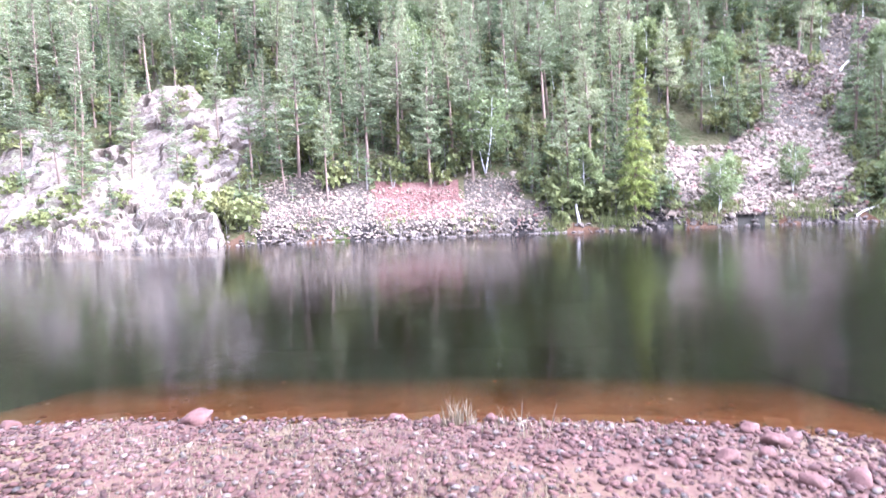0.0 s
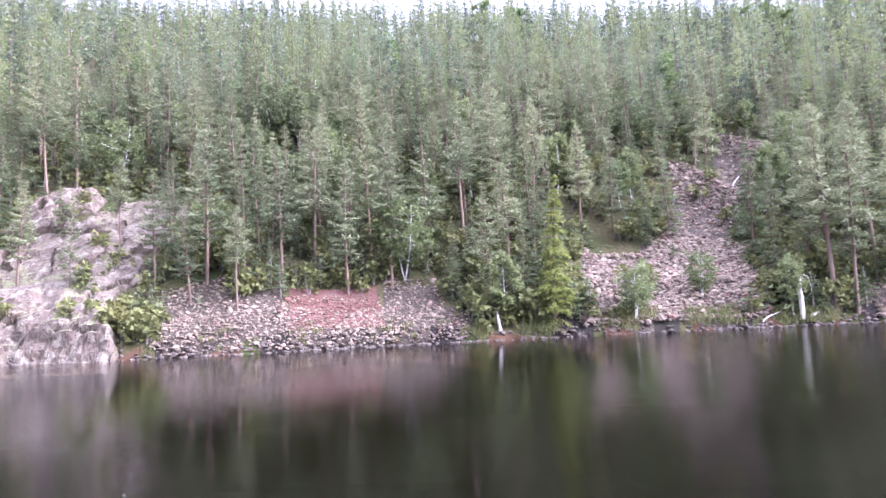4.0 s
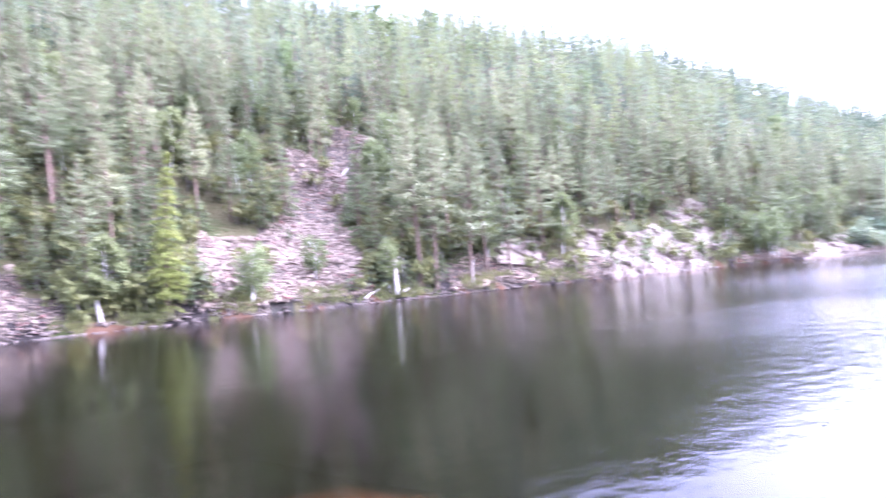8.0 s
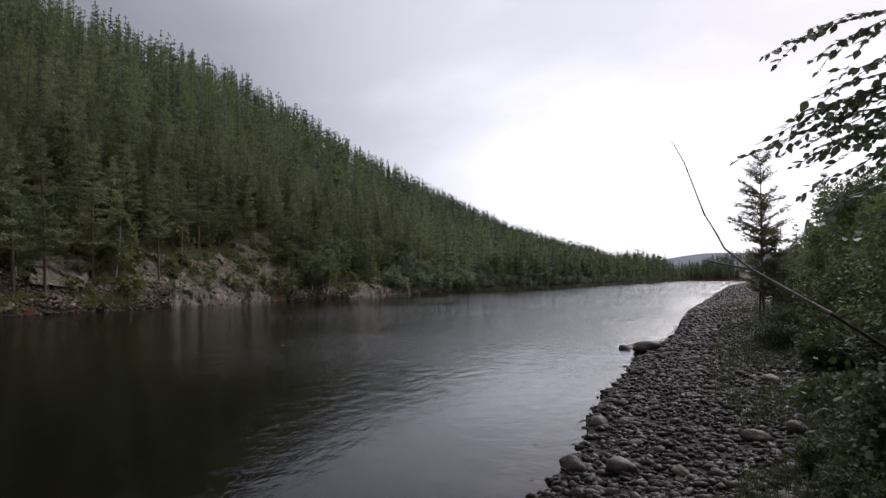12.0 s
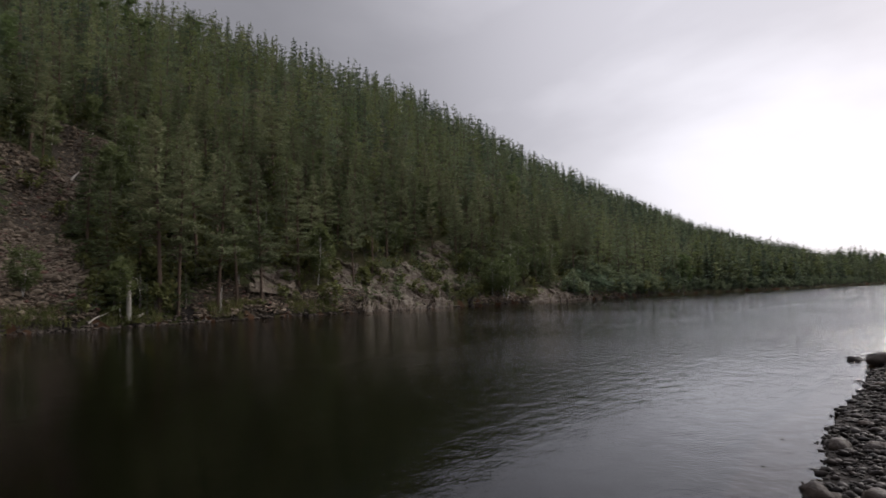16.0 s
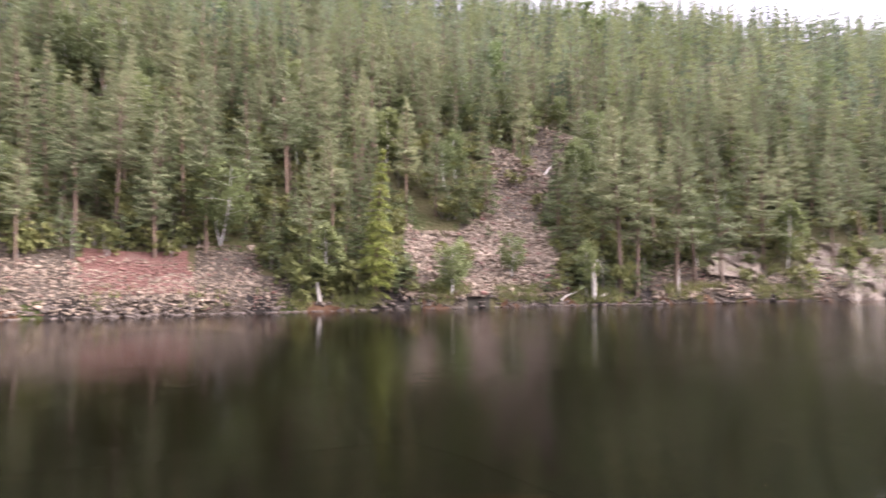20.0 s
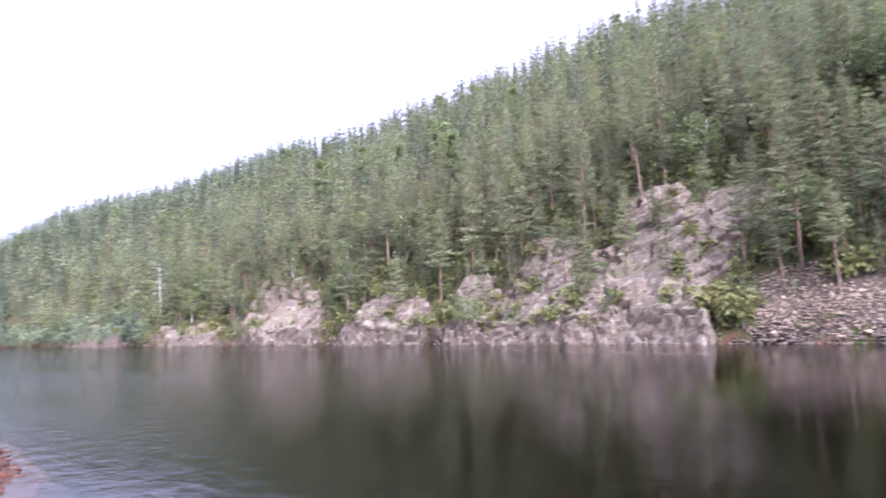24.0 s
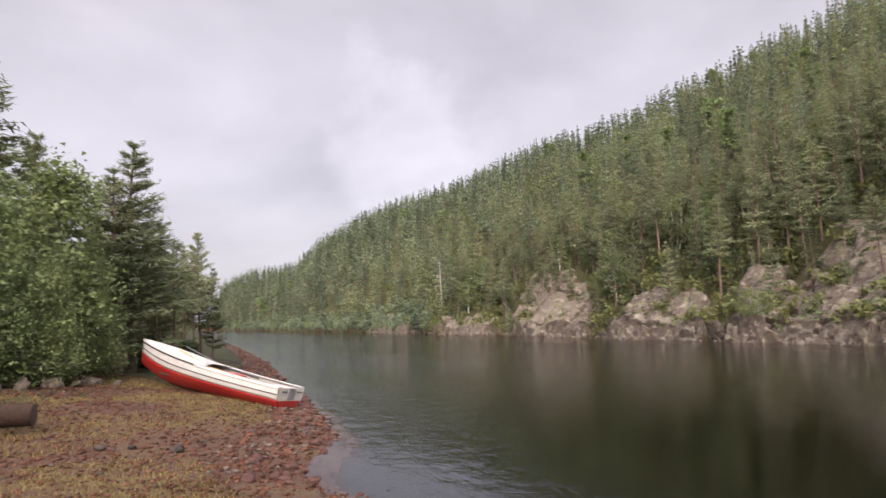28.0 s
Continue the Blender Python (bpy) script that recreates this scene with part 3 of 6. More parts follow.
def smooth_line(points, step=0.5):
    p = np.array(points, float)
    x = np.arange(p[0, 0], p[-1, 0], step)
    y = np.interp(x, p[:, 0], p[:, 1])
    k = np.ones(5) / 5
    return x, np.convolve(np.pad(y, 2, mode="edge"), k, mode="valid")


NX, NY = smooth_line(NEAR_SHORE)
FX, FY = smooth_line(FAR_SHORE, 2.0)
FAZ, FD = np.degrees(np.arctan2(FX, FY)), np.hypot(FX, FY)


def far_bank(az):
    """Distance of the far water's edge, of the ridge behind it, and the ridge's height, by bearing in degrees."""
    az = np.asarray(az, float)
    ds = np.interp(az, FAZ, FD)
    cut = np.where(az < 0, 250.0, 400.0)
    ext = np.minimum(95 / np.maximum(np.cos(np.radians(az)), 0.05), cut)
    ext = np.where(az > 84, np.maximum(40, 400 - (az - 84) * 60), ext)
    dc = ds + ext
    top = np.maximum(np.tan(np.radians(np.interp(az, *np.array(SKY_LINE).T))) * dc + 2.2 - 9.0, 1.5)
    return ds, ext, top


def rise(p):
    return np.where(p < 1, 1.22 * p - 0.22 * p * p, 1 - 0.25 * (p - 1))


def hill(az, u):
    """Height of the far bank u metres behind its water's edge."""
    ds, ext, top = far_bank(az)
    z = top * rise(np.clip(u / ext, 0, 3))
    r = np.radians(az)
    x, y = (ds + u) * np.sin(r), (ds + u) * np.cos(r)
    lump = 0.9 * np.sin(x * 0.23 + 1.3) * np.sin(y * 0.31 + x * 0.05) + 0.5 * np.sin(x * 0.61 + y * 0.4)
    return np.maximum(z + lump * np.clip(u / 12, 0, 1), 0.25 * np.clip(u, 0, 2)) + 0.35 * np.clip(u / 0.5, 0, 1)


def near_gap(x, y):
    """Distance inland from the near water's edge, negative on the river."""
    x, y = np.atleast_1d(x).astype(float), np.atleast_1d(y).astype(float)
    out = np.empty(x.size)
    for i in range(0, x.size, 20000):
        a, b = x[i:i + 20000, None], y[i:i + 20000, None]
        d = np.full(a.shape[0], 1e9)
        for s in range(0, NX.size, 600):
            d = np.minimum(d, ((a - NX[None, s:s + 600]) ** 2 + (b - NY[None, s:s + 600]) ** 2).min(1))
        out[i:i + 20000] = np.sqrt(d)
    return np.where(y < np.interp(x, NX, NY), out, -out)


def bank_height(g):
    return np.interp(g, [-40, -14, -8, -5, -3.4, -2.3, -1.5, -0.8, 0, 1.2, 3, 6, 14, 60, 400], [-4, -3.2, -1.2, -0.6, -0.36, -0.24, -0.16, -0.09, 0, 0.2, 0.42, 0.75, 1.5, 3, 9])


def ground_z(x, y):
    x, y = np.atleast_1d(x).astype(float), np.atleast_1d(y).astype(float)
    az, r = np.degrees(np.arctan2(x, y)), np.hypot(x, y)
    ds, ext, top = far_bank(az)
    g = near_gap(x, y)
    u = r - ds
    far = np.where(u > 0, hill(az, np.maximum(u, 0)), np.maximum(-3.5, u * 1.6))
    wide = (np.abs(az) < 99) & (g < 0)
    bed = np.where(u > -8, np.maximum(far, -3.5), bank_height(g))
    # the western beach climbs faster under the boat and the trees
    g2 = np.where(g < 0, g * (1 + 2.5 * np.clip(np.maximum((x - 2.9) / 3, (-x - 5.8) / 3), 0, 1)), g)
    left = np.clip((-x - 9) / 5, 0, 1) * np.interp(g, [0, 4.6, 9, 30], [0, 0.22, 0.42, 0.8])
    return np.where(wide, np.where(u > 0, far, np.where(u > -8, np.minimum(bed, 0), np.maximum(bank_height(g2), -3.5))), bank_height(g2) + left)


# ---- ground: one sheet from the camera's feet to the horizon ----
def at_far(az, u):
    ds = far_bank(az)[0]
    r = np.radians(az)
    return (ds + u) * np.sin(r), (ds + u) * np.cos(r), hill(az, u)


def wobble(x, y, s, k):
    return np.sin(x * s + k) * np.sin(y * s * 1.13 + 2 * k) + 0.5 * np.sin((x + y) * s * 2.3 + k * 3)


# stretches of the far bank with few or no trees: bearing from and to, metres behind the water from and to
ROCKS = [(-38.0, -24.0, 0.2, 15.5, 1.2, 1.5, 0.5), (-45.5, -38.8, 0.2, 12.0, 1.1, 1.4, 0.45), (-50.5, -45, 0.2, 8.0, 1.2, 1.2, 0.3), (-60.5, -51.5, 0.2, 6.5, 1.2, 1.1, 0.2), (-68.3, -60.5, 0.2, 17, 1.1, 0.9, 0.2), (-75.5, -70, 0.2, 6, 1.2, 0.8, 0.2),
         (48.2, 57.6, 0.2, 8, 0.5, 2.0, 0.1), (52.6, 56.2, 8, 16, 0.5, 1.9, 0.1), (62.5, 69.4, 0.2, 7, 0.6, 1.7, 0.1), (44.5, 48, 3, 9, 0.4, 1.9, 0.1), (-81, -77.5, 0.2, 9, 1.2, 0.8, 0.2), (-52, -38, 0.1, 4.0, 1.1, 1.3, 0.2), (38, 42, 2, 6, 0.4, 1.9, 0.1)]
SCREES = [(-25.5, 1.5, 0.1, 2.4, "grey"), (-24.5, -19.0, 1.5, 5.0, "grey"), (-15.2, -5.6, 0.9, 3.5, "red"), (-19.5, -14.5, 1.5, 3.2, "grey"), (-6.0, -0.5, 1.5, 4.6, "grey"), (11.4, 26.5, 0.4, 5.5, "grey"), (11.6, 20, 4, 7.6, "grey"),
          (17.5, 25.4, 4, 9, "grey"), (18.8, 24.2, 8, 13, "grey"), (19.4, 26.6, 12, 19, "grey"), (23.5, 27.6, 18, 24, "grey"), (6.4, 8.4, 25, 35, "grey"), (33, 48, 0.2, 3.0, "grey"), (58.5, 72, 0.2, 2.6, "grey"), (26.5, 29, 32, 38, "grey")]


def bare(az, u):
    az, u = np.asarray(az, float), np.asarray(u, float)
    out = np.zeros(az.shape, bool)
    for a0, a1, u0, u1, *more in ROCKS + SCREES:
        g = (u - (u0 + u1) / 2) / ((u1 - u0) / 2)
        f = (az - (a0 + a1) / 2) / ((a1 - a0) / 2) - (more[2] * g if len(more) == 3 else 0)
        out |= (f ** 4 + g ** 4 + 0.25 * np.sin(az * 3.1 + u * 0.9)) < 1.0
    return out


def build_ground():
    na, nr = 720, 220
    az = np.linspace(-180, 180, na, endpoint=False)
    rr = np.concatenate([[0.05], np.geomspace(0.5, 3200, nr - 1)])
    A, R = np.meshgrid(az, rr, indexing="ij")
    X, Y = (R * np.sin(np.radians(A))).ravel() + 0.4, (R * np.cos(np.radians(A))).ravel() - 0.9
    Z = ground_z(X, Y)
    g = near_gap(X, Y)
    Z = Z + np.where((g > 0) & (R.ravel() < 90), 0.006 * wobble(X, Y, 2.1, 0.4) * np.clip(g, 0, 1), 0)
    i, j = np.meshgrid(np.arange(na), np.arange(nr - 1), indexing="ij")
    k = (i + 1) % na
    q = np.stack([i * nr + j, k * nr + j, k * nr + j + 1, i * nr + j + 1], -1).reshape(-1, 4)
    cx, cy, cz = X[q].mean(1), Y[q].mean(1), Z[q].mean(1)
    caz, cr = np.degrees(np.arctan2(cx, cy)), np.hypot(cx, cy)
    u, gg = cr - far_bank(caz)[0], g[q].mean(1)
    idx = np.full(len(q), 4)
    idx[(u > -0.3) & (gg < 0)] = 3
    idx[(u > -1.5) & (u < 0.5) & (gg < 0) & (cz > -0.25)] = 1
    for a0, a1, u0, u1, tint in SCREES:
        f, h = (caz - (a0 + a1) / 2) / ((a1 - a0) / 2), (u - (u0 + u1) / 2) / ((u1 - u0) / 2)
        idx[(f ** 4 + np.maximum(h, 0) ** 4 + 0.3 * np.sin(caz * 2.3 + u) < 1) & (h > -1) & (gg < 0)] = 6 if tint == "red" else 5
    idx[(gg > -1.5) & (cx > 4.6) & (cz > -0.4)] = 1
    inland = gg > -0.4
    woods_from = np.where(cx < -20.5, 1.7, np.where(cx < -9, 5.2 + 0.25 * wobble(cx, cy, 0.5, 1), np.where(cx > 5, 2.7 + 0.03 * np.clip(cx, 0, 60), 11.0)))
    idx[inland] = np.where(gg[inland] > woods_from[inland] + 0.8 * wobble(cx, cy, 0.9, 2)[inland], 2, np.where((cx + 0.5 * wobble(cx, cy, 1.3, 0.6))[inland] > 4.4, 1, np.where(cx[inland] < -19 + 0.8 * wobble(cx, cy, 1.1, 0.2)[inland], 1, 0)))
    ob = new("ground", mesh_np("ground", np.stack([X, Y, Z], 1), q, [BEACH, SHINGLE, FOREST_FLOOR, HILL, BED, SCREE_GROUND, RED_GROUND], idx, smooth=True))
    tagged(ob, "reddish gravel shore, river bed and heathy wooded hillside in one sheet", "ground", kind="structure")


build_ground()


def build_water():
    n, rings = 240, [0.0, 2, 6, 15, 40, 100, 250, 700]
    v, q = [], []
    for r in rings:
        for i in range(n):
            a = 2 * math.pi * i / n
            v.append((max(r, 0.01) * math.sin(a), max(r, 0.01) * math.cos(a), 0.0))
    for j in range(len(rings) - 1):
        for i in range(n):
            k = (i + 1) % n
            q.append((j * n + i, j * n + k, (j + 1) * n + k, (j + 1) * n + i))
    tagged(new("water", mesh_np("water", v, q, WATER, smooth=True)), "dark peaty river with light rain ripples", "river", kind="structure")


build_water()


# ---- rock of the far bank ----
def stone_shape(rng, level=1, rough=0.22, squash=(1, 0.8, 0.6)):
    bm = bmesh.new()
    bmesh.ops.create_icosphere(bm, subdivisions=level, radius=0.5)
    seed = Vector(rng.uniform(-50, 50, 3))
    for v in bm.verts:
        d = 1 + rough * 1.6 * noise.noise(v.co * 2.2 + seed) + rough * 0.6 * noise.noise(v.co * 5 + seed)
        v.co = Vector((v.co.x * squash[0], v.co.y * squash[1], v.co.z * squash[2])) * d
    v = np.array([v.co[:] for v in bm.verts])
    f = np.array([[l.index for l in fc.verts] for fc in bm.faces])
    bm.free()
    return v, f


def rot_z(v, a):
    c, s = np.cos(a), np.sin(a)
    return np.stack([v[..., 0] * c - v[..., 1] * s, v[..., 0] * s + v[..., 1] * c, v[..., 2]], -1)


def strew(name, xyz, sizes, shapes, rng, mats, label, category, index=None, sink=0.15, smooth=True):
    """Many stones joined in one object."""
    V, F, M, n = [], [], [], 0
    for i, (p, s) in enumerate(zip(xyz, sizes)):
        v, f = shapes[rng.integers(len(shapes))]
        t = v.copy()
        tilt = rng.uniform(-0.5, 0.5)
        t[:, 2], t[:, 0] = t[:, 2] * math.cos(tilt) - t[:, 0] * math.sin(tilt), t[:, 0] * math.cos(tilt) + t[:, 2] * math.sin(tilt)
        t = rot_z(t * s * rng.uniform(0.75, 1.25, 3), rng.uniform(0, 6.28))
        V.append(t + p + [0, 0, s * (0.25 - sink)])
        F.append(f + n)
        n += len(v)
        if index is not None:
            M.append(np.full(len(f), index[i]))
    me = mesh_np(name, np.concatenate(V), np.concatenate(F), mats, None if index is None else np.concatenate(M), smooth=smooth)
    return tagged(new(name, me), label, category, kind="stuff")


def block_shape(rng):
    """An angular block of rock: the hull of a few random points."""
    bm = bmesh.new()
    for _ in range(13):
        d = rng.normal(size=3)
        d /= np.abs(d).max() ** 0.7 * np.linalg.norm(d) ** 0.3
        bm.verts.new(Vector(d * [0.62, 0.5, 0.42] * rng.uniform(0.75, 1.1)))
    bmesh.ops.convex_hull(bm, input=bm.verts)
    bmesh.ops.delete(bm, geom=[v for v in bm.verts if not v.link_faces], context="VERTS")
    bmesh.ops.bevel(bm, geom=list(bm.edges), offset=0.03, segments=1, affect="EDGES")
    bmesh.ops.triangulate(bm, faces=bm.faces)
    me = bpy.data.meshes.new("rock_block")
    bm.to_mesh(me)
    bm.free()
    me.materials.append(ROCK)
    return me


BLOCKS = [block_shape(np.random.default_rng(70 + _k)) for _k in range(12)]


def outcrop(a0, a1, u0, u1, lift, grain, lean, seed):
    """A bare rock face, steep at the water, in beds that lean upstream, sunk into the slope round its rim, and the few loose blocks on it."""
    rng = np.random.default_rng(seed)
    mid = (a0 + a1) / 2
    wide = math.radians(a1 - a0) * float(far_bank(mid)[0] + (u0 + u1) / 2)
    na, nu = int(min(140, max(40, wide / 0.12))), int(min(130, max(40, (u1 - u0) / 0.13)))
    s, t = np.meshgrid(np.linspace(-1.25, 1.25, na), np.linspace(-1.06, 1.25, nu), indexing="ij")
    az, u = mid + (s + lean * t) * (a1 - a0) / 2, np.maximum((u0 + u1) / 2 + t * (u1 - u0) / 2, -0.6)
    x, y, z = at_far(az.ravel(), u.ravel())
    sd = Vector((seed * 7.3, seed * 3.1, 0))
    V, tops = [], []
    for i in range(len(x)):
        ff, tt = s.ravel()[i], t.ravel()[i]
        p = Vector((x[i], y[i], z[i] + 1.9 * min(1.2, u.ravel()[i]))) + sd
        big = noise.noise(p * 0.16)
        e = abs(ff) ** 3 + max(tt, -0.6) ** 4 + 0.95 * noise.noise(p * 0.3) + 0.6 * noise.noise(p * 0.9)
        mask = min(1.0, max(0.0, (0.95 - e) / 0.35))
        # broad slabs split by joints, each tilted a little otherwise
        c = noise.voronoi(Vector((p.x * 0.3 + p.z * 0.12, p.y * 0.12, p.z * 0.36 - p.x * 0.09)) * grain)
        joint = min(1.0, (c[0][1] - c[0][0]) * 6)
        tilt = noise.cell(c[1][0] * 3.7)
        # beds: the face leans out as it climbs, then steps back to a ledge
        w = (p.z - 0.24 * p.x) * (0.75 + 0.3 * tilt) * grain + 1.6 * noise.noise(p * 0.22) + 0.5 * noise.noise(p * 0.7)
        saw = w - math.floor(w)
        bed = (0.36 * saw * saw if saw < 0.84 else 0.254 * (1 - saw) / 0.16) / grain ** 0.4
        fine = 0.10 * noise.noise(p * 1.7) + 0.07 * noise.noise(p * 3.9) + 0.04 * noise.noise(p * 8.3)
        d = lift * (0.45 + 0.55 * big) + bed + (0.3 * tilt - 0.2 * (1 - joint)) / grain ** 0.5 + fine
        # a steep foot above the water
        d += 0.45 * lift * (0.6 + 0.8 * noise.noise(p * 0.5)) * max(0.0, 1 - abs(u.ravel()[i] - 1.1) / 1.3)
        out = mask * max(d, 0.05) - (1 - mask) * 0.5
        r = math.hypot(x[i], y[i])
        k = 1 - out * 0.8 / r
        foot = min(1.0, max(0.0, (u.ravel()[i] + 0.3) / 1.0))
        V.append((x[i] * k, y[i] * k, foot * (z[i] + out * 0.75) - 0.6 * (1 - foot) + (1 - foot) * fine))
        if mask > 0.8 and tt > -0.9:
            tops.append(i)
    i, j = np.meshgrid(np.arange(na - 1), np.arange(nu - 1), indexing="ij")
    q = np.stack([i * nu + j, i * nu + j + 1, (i + 1) * nu + j + 1, (i + 1) * nu + j], -1).reshape(-1, 4)
    rock = thing("rock_outcrop", "pale grey weathered rock outcrop with mossy ledges on the far bank", "rock", "rock outcrops on the far bank")
    part("rock_face", mesh_np("rock_face", V, q, ROCK), rock)
    for _ in range(int(min(9, max(3, wide * (u1 - u0) * 0.06)))):
        if not tops:
            break
        v = Vector(V[tops[rng.integers(len(tops))]])
        b = part("rock_block", BLOCKS[rng.integers(12)], rock)
        sz = rng.uniform(0.25, 0.55)
        b.matrix_basis = Matrix.LocRotScale(v + Vector((0, 0, -0.12 * sz)), Euler((rng.uniform(-0.4, 0.4), rng.uniform(-0.4, 0.4) - 0.3, rng.uniform(-0.5, 0.5))), Vector((1.5, 0.9, 0.6)) * sz)


for _i, (_a0, _a1, _u0, _u1, _l, _g, _s) in enumerate(ROCKS):
    outcrop(_a0, _a1, _u0, _u1, _l, _g, _s, _i + 1)


def build_scree():
    rng = np.random.default_rng(11)
    small = [stone_shape(rng, 1, 0.35, (1, 0.8, 0.55)) for _ in range(6)]
    P, S, M = [], [], []
    for a0, a1, u0, u1, tint in SCREES:
        d = float(far_bank((a0 + a1) / 2)[0]) + (u0 + u1) / 2
        area = math.radians(a1 - a0) * d * (u1 - u0) * 1.2
        n = int(min(5200, area * (44 if d < 48 else 24)))
        az, u = rng.uniform(a0, a1, n), u0 + (u1 - u0) * rng.uniform(0, 1, n) ** 1.1
        ok = ((az - (a0 + a1) / 2) / ((a1 - a0) / 2)) ** 6 + np.maximum((u - (u0 + u1) / 2) / ((u1 - u0) / 2), 0) ** 4 + 0.35 * np.sin(az * 2.3 + u) < 1
        az, u = az[ok], u[ok]
        x, y, z = at_far(az, u)
        P.append(np.stack([x, y, z], 1))
        S.append(rng.uniform(0.07, 0.21, len(x)) * (1 + 0.9 * (rng.random(len(x)) < 0.05)) * (1.75 if d > 41 else 1.1))
        rim = np.maximum(np.abs(az - (a0 + a1) / 2) / ((a1 - a0) / 2), np.abs(u - (u0 + u1) / 2) / ((u1 - u0) / 2))
        M.append(np.where(rng.random(len(x)) < (0.95 - 0.75 * rim ** 2 if tint == "red" else 0.06), 1, 0))
    strew("scree", np.concatenate(P), np.concatenate(S), small, rng, [SCREE, RED_SCREE], "grey and rust-red broken scree stones on the far slope", "scree", np.concatenate(M), smooth=False)
    # broken stones among the trees
    az, u = rng.uniform(6, 64, 9000), 0.8 + 30 * rng.random(9000) ** 1.2
    x, y, z = at_far(az, u)
    ok = (wobble(x, y, 0.35, 0.9) > 0.1) & ~bare(az, u)
    p = np.stack([x, y, z], 1)[ok]
    strew("wood_stones", p, rng.uniform(0.12, 0.42, len(p)), small, rng, [SCREE], "pale broken stones strewn among the trees of the far slope", "stones", smooth=False)
    # dark wet stones along the far water's edge
    az = rng.uniform(-80, 75, 1500)
    u = rng.normal(0.15, 0.25, len(az))
    x, y, z = at_far(az, np.maximum(u, -0.2))
    strew("bank_stones", np.stack([x, y, np.maximum(z, 0) - 0.05], 1), rng.uniform(0.14, 0.4, len(az)), small, rng, [STONE], "dark wet stones lining the far water's edge", "stones", smooth=False)


build_scree()


# ---- woods of the far bank ----
def plant(name, spots, templates, label, category, mats):
    """Many far trees joined in one object. spots: x, y, z, height factor, template."""
    V, Q, M, n = [], [], [], 0
    rng = np.random.default_rng(5)
    for x, y, z, s, k in spots:
        (tv, tq), (lv, lq), green = templates[int(k)]
        tq = np.concatenate([tq[:, :3], tq[:, [0, 2, 3]]])
        a = rng.uniform(0, 6.28)
        v = rot_z(np.concatenate([tv, lv]) * s, a) + [x, y, z]
        V.append(v)
        Q.append(np.concatenate([tq, lq + len(tv)]) + n)
        M.append(np.concatenate([np.zeros(len(tq), int), np.full(len(lq), green)]))
        n += len(v)
    me = mesh_np(name, np.concatenate(V), np.concatenate(Q), mats, np.concatenate(M))
    return tagged(new(name, me), label, category, kind="stuff")


TALL_TREES = [("pine", -18.6, 2.4, 6.1), ("pine", -14.8, 4.2, 8.7), ("pine", -9.1, 3.7, 8.9), ("pine", -5.2, 3.9, 10.2), ("pine", 3.4, 1.0, 8.3), ("yellow", 9.2, 0.6, 8.7), ("pine", 30.9, 0.9, 12.4),
              ("pine", 32.3, 0.6, 11.5), ("pine", 35.4, 1.0, 11.0), ("pine", -21.0, 4.6, 9.6), ("pine", -22.3, 3.4, 6.0), ("birch", 16.0, 0.5, 3.4), ("birch", 28.0, 0.5, 3.6), ("birch", 4.6, 0.8, 4.2),
              ("spruce", 6.3, 1.4, 6.5), ("spruce", 0.2, 3.2, 5.0), ("birch", -4.0, 4.4, 5.2), ("birch", 21.5, 2.2, 3.0), ("pine", 37.0, 1.5, 10.2)]
MORE_TREES = [("pine", -27.5, 9.0, 6.5), ("pine", -31.0, 4.5, 6.0), ("pine", -34.5, 6.0, 7.0), ("pine", -38.3, 3.0, 7.0), ("pine", -39.6, 4.5, 6.5), ("pine", -42.0, 6.0, 7.0),
              ("pine", -46.8, 2.5, 6.5), ("birch", -48.5, 0.7, 3.2), ("pine", -55.0, 3.5, 6.5), ("pine", -65.0, 7.0, 7.5), ("spruce", -36.4, 1.2, 4.0),
              ("spruce", 27.2, 3.0, 6.5), ("spruce", 29.4, 4.0, 8.0), ("pine", 39.0, 1.0, 10.5), ("pine", 33.8, 4.0, 11.0), ("birch", 60.6, 0.8, 5.0), ("birch", 59.6, 1.0, 4.5), ("pine", 47.0, 3.5, 9.0),
              ("pine", 42.2, 3.5, 10.0), ("pine", 50.0, 9.5, 9.5), ("pine", -59.5, 4.0, 8.0), ("pine", -69.2, 3.0, 8.5), ("dead", -74.9, 12.0, 9.0), ("pine", -51.0, 6.0, 8.5), ("pine", -44.6, 8.5, 9.0),
              ("spruce", 2.0, 4.5, 6.0), ("pine", -12.0, 6.0, 9.5), ("pine", -7.0, 6.5, 10.5), ("pine", -2.0, 6.0, 10.0), ("pine", 1.5, 7.0, 10.5), ("pine", 5.5, 7.5, 10.0), ("pine", 12.0, 8.5, 9.0), ("spruce", 17.5, 8.0, 5.0)]


DEEP = 26.0  # how far up the slope each tree stands as a thing of its own


